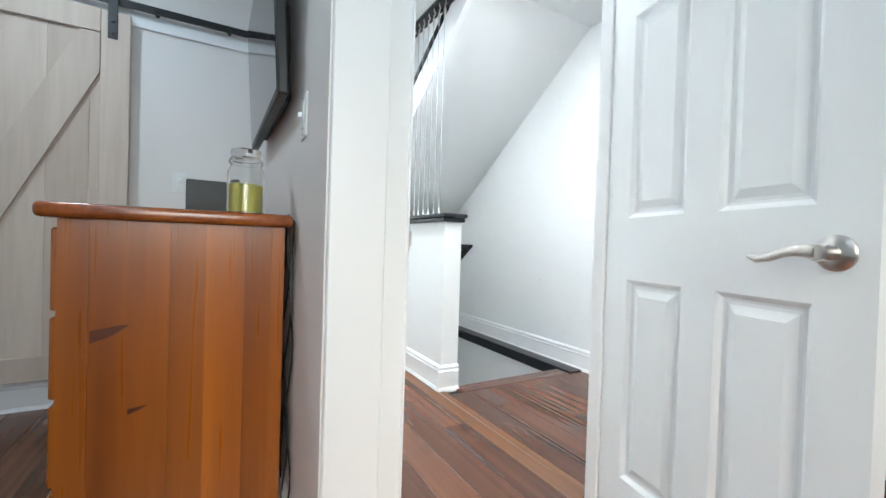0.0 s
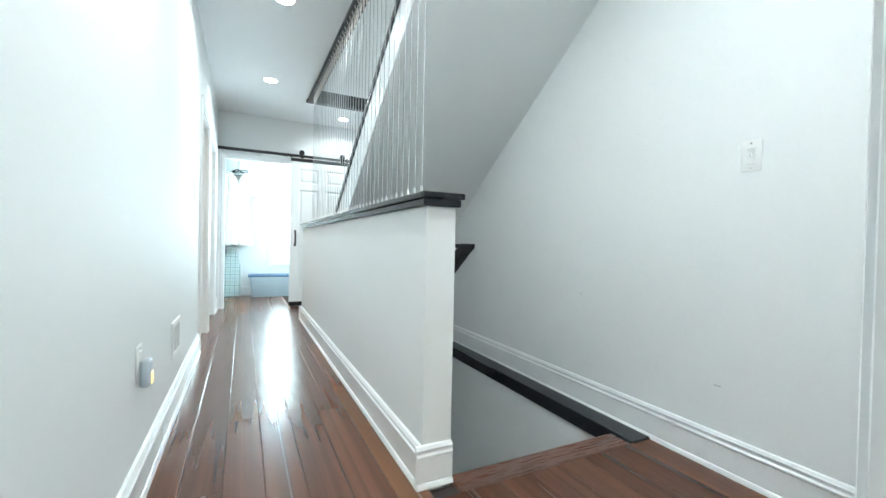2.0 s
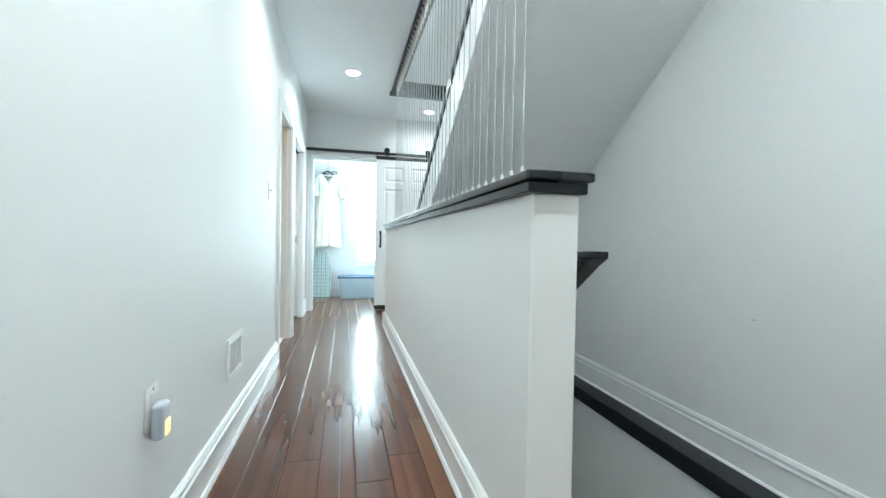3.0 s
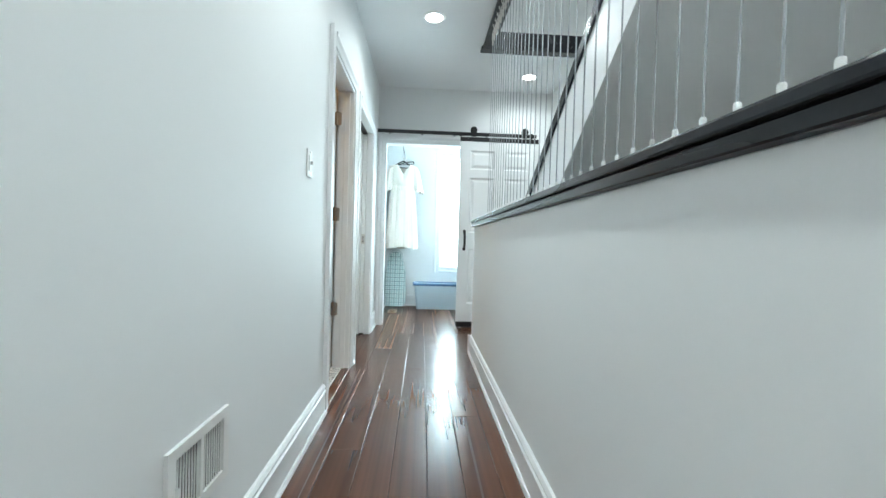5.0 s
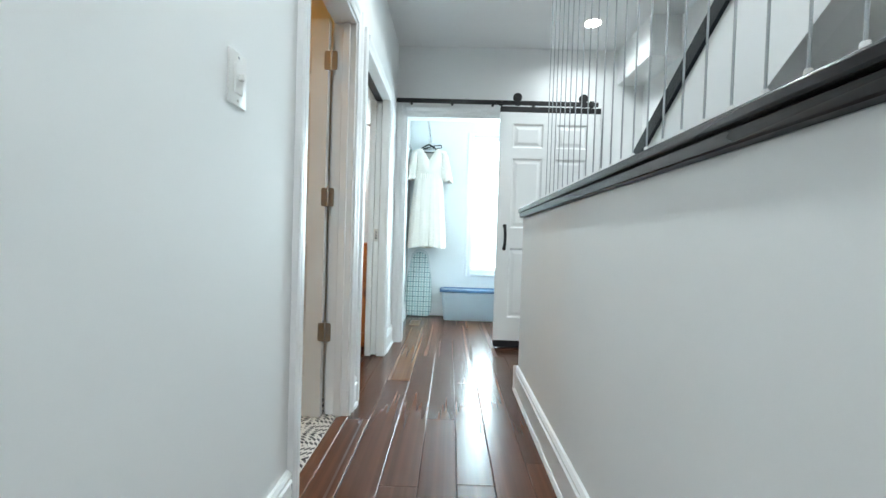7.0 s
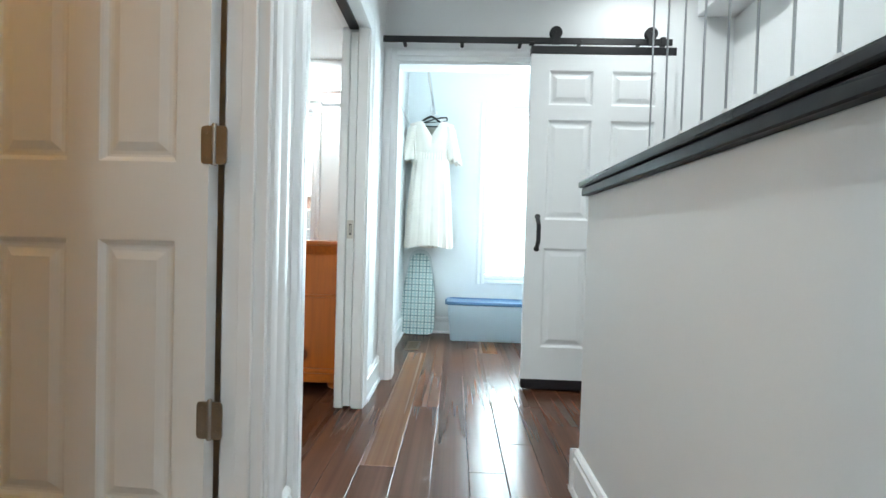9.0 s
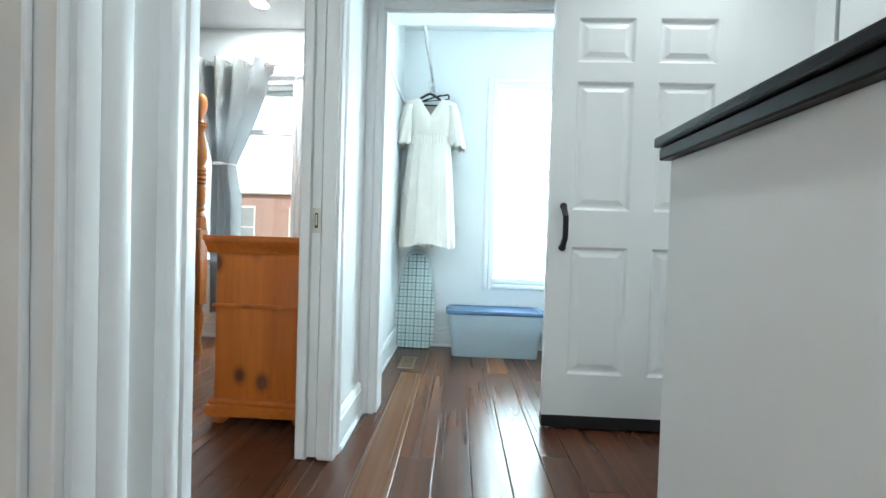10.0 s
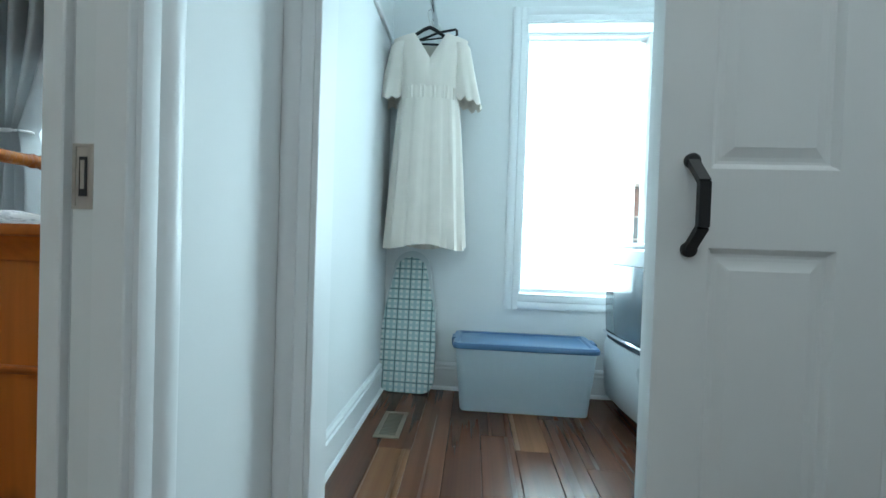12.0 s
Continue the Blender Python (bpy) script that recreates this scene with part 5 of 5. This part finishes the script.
def bedpost(x, y):
    bm = bmesh.new()
    lathe(bm, POST, 24)
    lathe(bm, TOP, 28)
    bx(bm, -0.042, 0.042, -0.042, 0.042, 0.34, 0.855, 0.006)
    bmesh.ops.create_cone(bm, cap_ends=True, segments=8, radius1=0.052, radius2=0.046, depth=0.08, matrix=Matrix.Translation((0, 0, 0.895)))
    p = part("post", bm, M_TURNED, bed, "turned pine bedpost with a round finial", True)
    p.location = (x, y, 0)


for px in (BX, -3.4):
    for py in (5.02, 6.48):
        bedpost(px, py)
for px in (BX, -3.4):
    bm = bmesh.new()
    c = pose(px, 5.02, 1.085, -90, 0, 0)
    ends = [(0.010, 0.04), (0.012, 0.10), (0.024, 0.115), (0.028, 0.135), (0.020, 0.155), (0.016, 0.18), (0.027, 0.20), (0.030, 0.215), (0.024, 0.23), (0.030, 0.25), (0.024, 0.27), (0.030, 0.50)]
    lathe(bm, ends + [(0.036, 0.73)] + [(r, 1.46 - z) for r, z in reversed(ends)], 24, c)
    part("blanket_rail", bm, M_TURNED, bed, "turned rail between the posts", True)
    part("board", box(px - 0.012, px + 0.014, 5.06, 6.44, 0.684, 0.788, 0.004), M_PINE_X, bed)
    part("board", box(px - 0.012, px + 0.014, 5.06, 6.44, 0.42, 0.543, 0.004), M_PINE_X, bed)
for py in (5.02, 6.48):
    part("side_rail", box(-3.36, BX - 0.04, py - 0.013, py + 0.013, 0.40, 0.53, 0.004), M_PINE, bed)
bm = bmesh.new()
poly_prism(bm, [(5.06, 0.40), (5.06, 0.36), (5.4, 0.315), (5.75, 0.30), (6.1, 0.325), (6.44, 0.375), (6.44, 0.40)], "x", -3.3, BX - 0.02)
part("base_cloth", bm, cloth("grey_ticking", (0.40, 0.39, 0.38)), bed, "sagging grey cloth under the mattress")
part("support_leg", box(-2.10, -1.98, 6.2, 6.30, 0.0, 0.31, 0.02, 2), M_TVB, bed, "dark central support leg")
quilt = thing("quilt", "white and grey crumpled quilt on the bed", "quilt", "", pose(0, 0.06, 0.014))
m_q = cloth("printed_quilt", (0.74, 0.745, 0.76), sheen=0.2)
nt = m_q.node_tree
bs = nt.nodes["Principled BSDF"]
pat = noise_node(nt, 7, 2, (1, 1, 4), 0.5, 1.2)
old = bs.inputs["Base Color"].links[0].from_socket
line = ramp(nt, pat.outputs[0], [(0.45, (1, 1, 1)), (0.48, (0.5, 0.51, 0.54)), (0.50, (0.6, 0.6, 0.62)), (0.53, (1, 1, 1))])
nt.links.new(mixed(nt, "MULTIPLY", 0.75, old, line.outputs[0]), bs.inputs["Base Color"])
bm = bmesh.new()
NX, NY = 40, 44
grid = []
for i in range(NX + 1):
    row = []
    for j in range(NY + 1):
        u, v = i / NX, j / NY
        x = -3.33 + (BX - 0.03 + 3.33) * u
        y = 5.07 + 1.36 * v
        edge = min(1.0, (1 - u) / 0.06, v / 0.06, (1 - v) / 0.06)
        z = 0.83 + 0.05 * math.sin(min(1.0, max(0.0, edge)) * math.pi / 2) + 0.016 * noise.noise((x * 5, y * 5, 0)) + 0.008 * noise.noise((x * 14, y * 9, 2))
        row.append(bm.verts.new((x, y, z)))
    grid.append(row)
for i in range(NX):
    for j in range(NY):
        bm.faces.new((grid[i][j], grid[i + 1][j], grid[i + 1][j + 1], grid[i][j + 1]))
part("top_layer", bm, m_q, quilt, "", True)
bm = bmesh.new()
rows = []
for i in range(29):
    z = 0.835 - 0.42 * i / 28
    row = []
    per = [(-3.33 + (BX - 0.03 + 3.33) * k / 40, 5.07, 0, -1) for k in range(40)] + [(BX - 0.03, 5.07 + 1.36 * k / 60, 1, 0) for k in range(60)] + [(BX - 0.03 - (BX - 0.03 + 3.33) * k / 40, 6.43, 0, 1) for k in range(40)] + [(-3.33, 6.43 - 1.36 * k / 60, -1, 0) for k in range(60)]
    for x, y, nx, ny in per:
        d = 0.030 * noise.noise((x * 7 + 3, y * 7, z * 14)) + 0.016 * noise.noise((x * 20, y * 20, z * 34))
        d = min(d, 0.014)
        row.append((x + nx * d, y + ny * d, z))
    rows.append(row)
skin(bm, rows)
part("side_drape", bm, m_q, quilt, "crumpled hanging side", True)
struct("mattress_core", box(-3.30, BX - 0.065, 5.17, 6.45, 0.42, 0.83, 0.03, 2), M_CLOTH, "mattress under the quilt", "mattress")

# curtains on a rod
crod = thing("curtain_rod", "brushed nickel curtain rod with end caps", "curtain rod")
bm = bmesh.new()
tube(bm, [(-2.60, 6.95, 2.175), (-0.5, 6.95, 2.175)], 0.010, 12)
part("tube", bm, M_STEEL, crod, "", True)
for x in (-2.64, -0.46):
    bm = bmesh.new()
    lathe(bm, [(0.010, -0.04), (0.019, -0.035), (0.019, 0.03), (0.012, 0.035), (0.019, 0.045), (0.015, 0.055), (0, 0.056)], 16, pose(x, 6.95, 2.175, 0, -90 if x < -1 else 90, 0))
    part("finial", bm, M_STEEL, crod, "", True)
for x in (-2.54, -0.58):
    bm = bmesh.new()
    bx(bm, x - 0.008, x + 0.008, 6.94, EXT, 2.135, 2.150)
    bx(bm, x - 0.012, x + 0.012, EXT - 0.006, EXT, 2.105, 2.185)
    bx(bm, x - 0.008, x + 0.008, 6.94, 6.955, 2.135, 2.165)
    part("bracket", bm, M_STEEL, crod)
M_CURT = cloth("grey_curtain_cloth", (0.40, 0.41, 0.42), 0.8, 700, 0.3, 0.15)
M_TIE = plain("white_tie", (0.8, 0.8, 0.8), 0.4)


def curtain(x0, x1, w0, w1, b0, b1, label):
    c = thing("curtain", label, "curtain", "tied-back curtains")
    n, rows = 120, []
    for i in range(40):
        z = 2.21 - (2.21 - 0.22) * i / 39
        if z > 1.39:
            k = (2.21 - z) / (2.21 - 1.39)
            s = k ** 1.25
            a, b = x0 + (w0 - x0) * s, x1 + (w1 - x1) * s
        else:
            k = min(1.0, (1.39 - z) / 0.25)
            a, b = w0 + (b0 - w0) * k, w1 + (b1 - w1) * k
            s = 1 - 0.35 * k
        amp = 0.080 - 0.035 * s
        rows.append([(a + (b - a) * (q / n + 0.012 * math.sin(6 * q / n + z * 3)), 6.95 + amp * math.cos(2 * math.pi * 4 * q / n) + 0.008 * math.sin(2 * math.pi * 9 * q / n + z * 5) * s, z) for q in range(n + 1)])
    bm = bmesh.new()
    vs = [[bm.verts.new(p) for p in r] for r in rows]
    for r0, r1 in zip(vs, vs[1:]):
        for q in range(n):
            bm.faces.new((r0[q], r0[q + 1], r1[q + 1], r1[q]))
    bmesh.ops.solidify(bm, geom=bm.faces[:], thickness=0.002)
    part("panel", bm, M_CURT, c, "", True)
    for q in range(8):
        t = (q + 0.5) / 8
        bm = bmesh.new()
        gx = x0 + (x1 - x0) * t
        bmesh.ops.create_circle(bm, segments=8, radius=0.006)
        ring = bm.verts[:]
        bmesh.ops.rotate(bm, verts=ring, cent=(0, 0, 0), matrix=Matrix.Rotation(radians(90), 3, "X"))
        bmesh.ops.translate(bm, verts=ring, vec=(0.021, 0, 0))
        bmesh.ops.spin(bm, geom=bm.edges[:] + ring, cent=(0, 0, 0), axis=(0, 0, 1), angle=2 * math.pi, steps=18, use_duplicate=False)
        bmesh.ops.remove_doubles(bm, verts=bm.verts, dist=1e-4)
        bmesh.ops.transform(bm, matrix=pose(gx, 6.95, 2.175, 0, 90, 35 if q % 2 else -35), verts=bm.verts)
        part("grommet", bm, M_STEEL, c, "dark metal grommet", True)
    bm = bmesh.new()
    cx, rx = (w0 + w1) / 2, (w1 - w0) / 2 + 0.008
    tube(bm, [(cx + rx * math.cos(2 * math.pi * k / 24), 6.95 + 0.05 * math.sin(2 * math.pi * k / 24), 1.39) for k in range(25)], 0.007, 8)
    bx(bm, cx - 0.05, cx + 0.03, 6.893, 6.907, 1.378, 1.402, 0.004)
    part("tie_back", bm, M_TIE, c, "white tie-back clip", True)


curtain(-2.43, -1.83, -2.315, -2.15, -2.35, -2.07, "grey grommet curtain tied back beside the window")
curtain(-1.71, -1.06, -1.51, -1.345, -1.51, -1.30, "grey grommet curtain tied back between the windows")

# ---- outside ----
m_b, nt, bs = nodes_of("sky_backdrop")
bs.inputs["Base Color"].default_value = (0.9, 0.95, 1, 1)
bs.inputs["Emission Color"].default_value = (0.86, 0.95, 1.0, 1)
bs.inputs["Emission Strength"].default_value = 3.0
bm = bmesh.new()
bx(bm, -120, 120, 75, 75.2, -20, 90)
struct("backdrop", bm, m_b, "bright overcast sky in the distance", "sky")
M_STREET = plain("asphalt", (0.05, 0.05, 0.052), 0.9, scale=40, var=0.2, relief=0.4)
struct("ground", box(-200, 200, 7.4, 200, -3.4, -3.3), M_STREET, "asphalt street below the windows", "ground")
M_BRICKW, nt, bs = nodes_of("far_brick")
br = nt.nodes.new("ShaderNodeTexBrick")
br.inputs["Scale"].default_value = 4.5
br.inputs["Color1"].default_value = (0.45, 0.30, 0.27, 1)
br.inputs["Color2"].default_value = (0.40, 0.26, 0.235, 1)
br.inputs["Mortar"].default_value = (0.4, 0.36, 0.33, 1)
co = nt.nodes.new("ShaderNodeTexCoord")
mp = nt.nodes.new("ShaderNodeMapping")
mp.inputs["Rotation"].default_value = (radians(90), 0, 0)
nt.links.new(co.outputs["Object"], mp.inputs[0])
nt.links.new(mp.outputs[0], br.inputs["Vector"])
nt.links.new(br.outputs[0], bs.inputs["Base Color"])
bs.inputs["Roughness"].default_value = 0.9
M_FARGLASS = plain("far_glass", (0.35, 0.42, 0.48), 0.1, var=0.1, relief=0)


def house(x0, x1, y, top, mat, label):
    h = thing("house", label, "house", "", pose(0, y, 0))
    part("wall", box(x0, x1, 0, 6, -3.3, top), mat, h)
    part("cornice", box(x0 - 0.2, x1 + 0.2, -0.12, 6.1, top, top + 0.15, 0.03), M_TRIM, h)
    n = max(2, int((x1 - x0) / 1.9))
    for k in range(n):
        cx = x0 + (k + 0.5) * (x1 - x0) / n
        for z in (-2.5, 0.35):
            if z + 1.65 > top:
                continue
            w = part("window", box(cx - 0.5, cx + 0.5, -0.04, 0.02, z, z + 1.6, 0.01), M_TRIM, h)
            part("pane", box(cx - 0.43, cx + 0.43, -0.06, -0.041, z + 0.07, z + 0.77), M_FARGLASS, w)
            part("pane", box(cx - 0.43, cx + 0.43, -0.06, -0.041, z + 0.83, z + 1.53), M_FARGLASS, w)
            part("sill", box(cx - 0.6, cx + 0.6, -0.12, 0.02, z - 0.12, z, 0.01), M_TRIM, w)


house(-11.3, -4.4, 19.0, 2.4, M_BRICKW, "red brick row house across the street")
house(-4.2, 2.2, 19.2, 2.6, plain("pale_siding", (0.78, 0.80, 0.80), 0.8, var=0.08), "pale rendered row house across the street")
house(2.5, 10.0, 19.0, 2.9, M_BRICKW, "red brick row house across the street")
house(-26.0, -11.6, 19.3, 1.6, plain("grey_siding", (0.5, 0.52, 0.53), 0.8, var=0.1), "grey row house across the street")

# ---- bathroom floor tiles ----
m_t, nt, bs = nodes_of("patterned_tile")
co = nt.nodes.new("ShaderNodeTexCoord")
sp = nt.nodes.new("ShaderNodeSeparateXYZ")
nt.links.new(co.outputs["Object"], sp.inputs[0])


def math_node(op, a, b=None):
    n = nt.nodes.new("ShaderNodeMath")
    n.operation = op
    for sock, v in zip(n.inputs, (a, b)):
        if v is None:
            continue
        if isinstance(v, (int, float)):
            sock.default_value = v
        else:
            nt.links.new(v, sock)
    return n.outputs[0]


ax = math_node("ABSOLUTE", sp.outputs[0])
ay = math_node("ABSOLUTE", sp.outputs[1])
dia = math_node("ADD", ax, ay)
mxx = math_node("MAXIMUM", ax, ay)
s1 = math_node("SINE", math_node("MULTIPLY", dia, 180.0))
s2 = math_node("SINE", math_node("MULTIPLY", mxx, 150.0))
dark = math_node("GREATER_THAN", math_node("MULTIPLY", s1, s2), 0.12)
nt.links.new(mixed(nt, "MIX", dark, (0.74, 0.72, 0.68), (0.03, 0.03, 0.035)), bs.inputs["Base Color"])
bs.inputs["Roughness"].default_value = 0.35
bump(nt, bs, noise_node(nt, 120).outputs[0], 0.05)
fl = bpy.data.objects["floor_bathroom"]
tile = None
for i in range(8):
    for j in range(9):
        if tile is None:
            tile = finish("tile", box(-0.099, 0.099, -0.099, 0.099, 0.0, 0.006, 0.0015), m_t)
        ob = new("tile", tile)
        ob.parent = fl
        ob.location = (-0.146 - 0.2 * i, 4.345 - 0.2 * j, 0.004)

# ---- floor planks ----
plank_meshes = {}


def plank_mesh(w, l, mat):
    key = (round(w, 3), round(l, 3), mat.name)
    if key not in plank_meshes:
        c, e, d = 0.0026, 0.0007, 0.0011
        bm = bmesh.new()
        lo = [bm.verts.new((sx * w / 2, sy * l / 2, -0.013)) for sx, sy in ((-1, -1), (1, -1), (1, 1), (-1, 1))]
        mid = [bm.verts.new((sx * w / 2, sy * l / 2, -d)) for sx, sy in ((-1, -1), (1, -1), (1, 1), (-1, 1))]
        hi = [bm.verts.new((sx * (w / 2 - c), sy * (l / 2 - e), 0)) for sx, sy in ((-1, -1), (1, -1), (1, 1), (-1, 1))]
        for r0, r1 in ((lo, mid), (mid, hi)):
            for k in range(4):
                bm.faces.new((r0[k], r0[(k + 1) % 4], r1[(k + 1) % 4], r1[k]))
        bm.faces.new(hi)
        plank_meshes[key] = finish("plank", bm, mat)
    return plank_meshes[key]


PW = 0.138
rnd = random.Random(11)


def plank(x, y, w, l, mat):
    ob = new("plank", plank_mesh(w - 0.0014, l - 0.0014, mat))
    ob.parent = floor
    ob.location = (x + w / 2, y + l / 2, 0)


def lay(x0, x1, y0, y1, ox=PW, joints=None, tans=()):
    """Planks running along y over a rectangle, ends staggered; joints gives known butt ends row by row, tans the light pieces."""
    x = x0
    k = 0
    while x < x1 - 0.004:
        w = min(ox if k == 0 else PW, x1 - x)
        ends = list(joints[k]) if joints else []
        y, n = y0, 0
        while y < y1 - 0.01:
            if ends:
                l = ends.pop(0) - y
            else:
                l = rnd.choice((1.1, 1.3, 1.5, 1.8, 2.0)) * (rnd.choice((0.4, 0.6, 0.8)) if n == 0 and not joints else 1)
            if y1 - y - l < 0.25:
                l = y1 - y
            plank(x, y, w, l, M_FLOOR_TAN if (k, n) in tans else M_FLOOR)
            y += l
            n += 1
        x += w
        k += 1


HALL_JOINTS = [(1.1, 2.65, 4.235, 5.9), (1.5, 3.165, 4.79, 6.34), (0.7, 2.1, 3.715, 5.35), (1.0, 2.64, 4.265, 5.83), (1.9, 3.74, 4.776, 6.5), (0.8, 2.07, 3.5, 5.0, 6.39), (2.4, 3.9, 5.4)]
# piece (5, 5) is tan to paint in the reflection on the laundry floor
lay(0.0, 0.924, 0.10, EXT, 0.118, HALL_JOINTS, ((1, 3), (5, 5), (6, 0)))
lay(0.924, RIGHT, 0.10, WELL[2] - 0.09)
lay(0.924, RIGHT, WELL[3], EXT)
lay(-3.2, 0.0, 4.56, FAR, 0.06)
lay(-3.2, -WP, FAR, EXT, 0.06)
lay(-1.9, 0.0, 0.10, 2.0, 0.06)
lay(-1.9, RIGHT, -1.3, 0.10, 0.06)
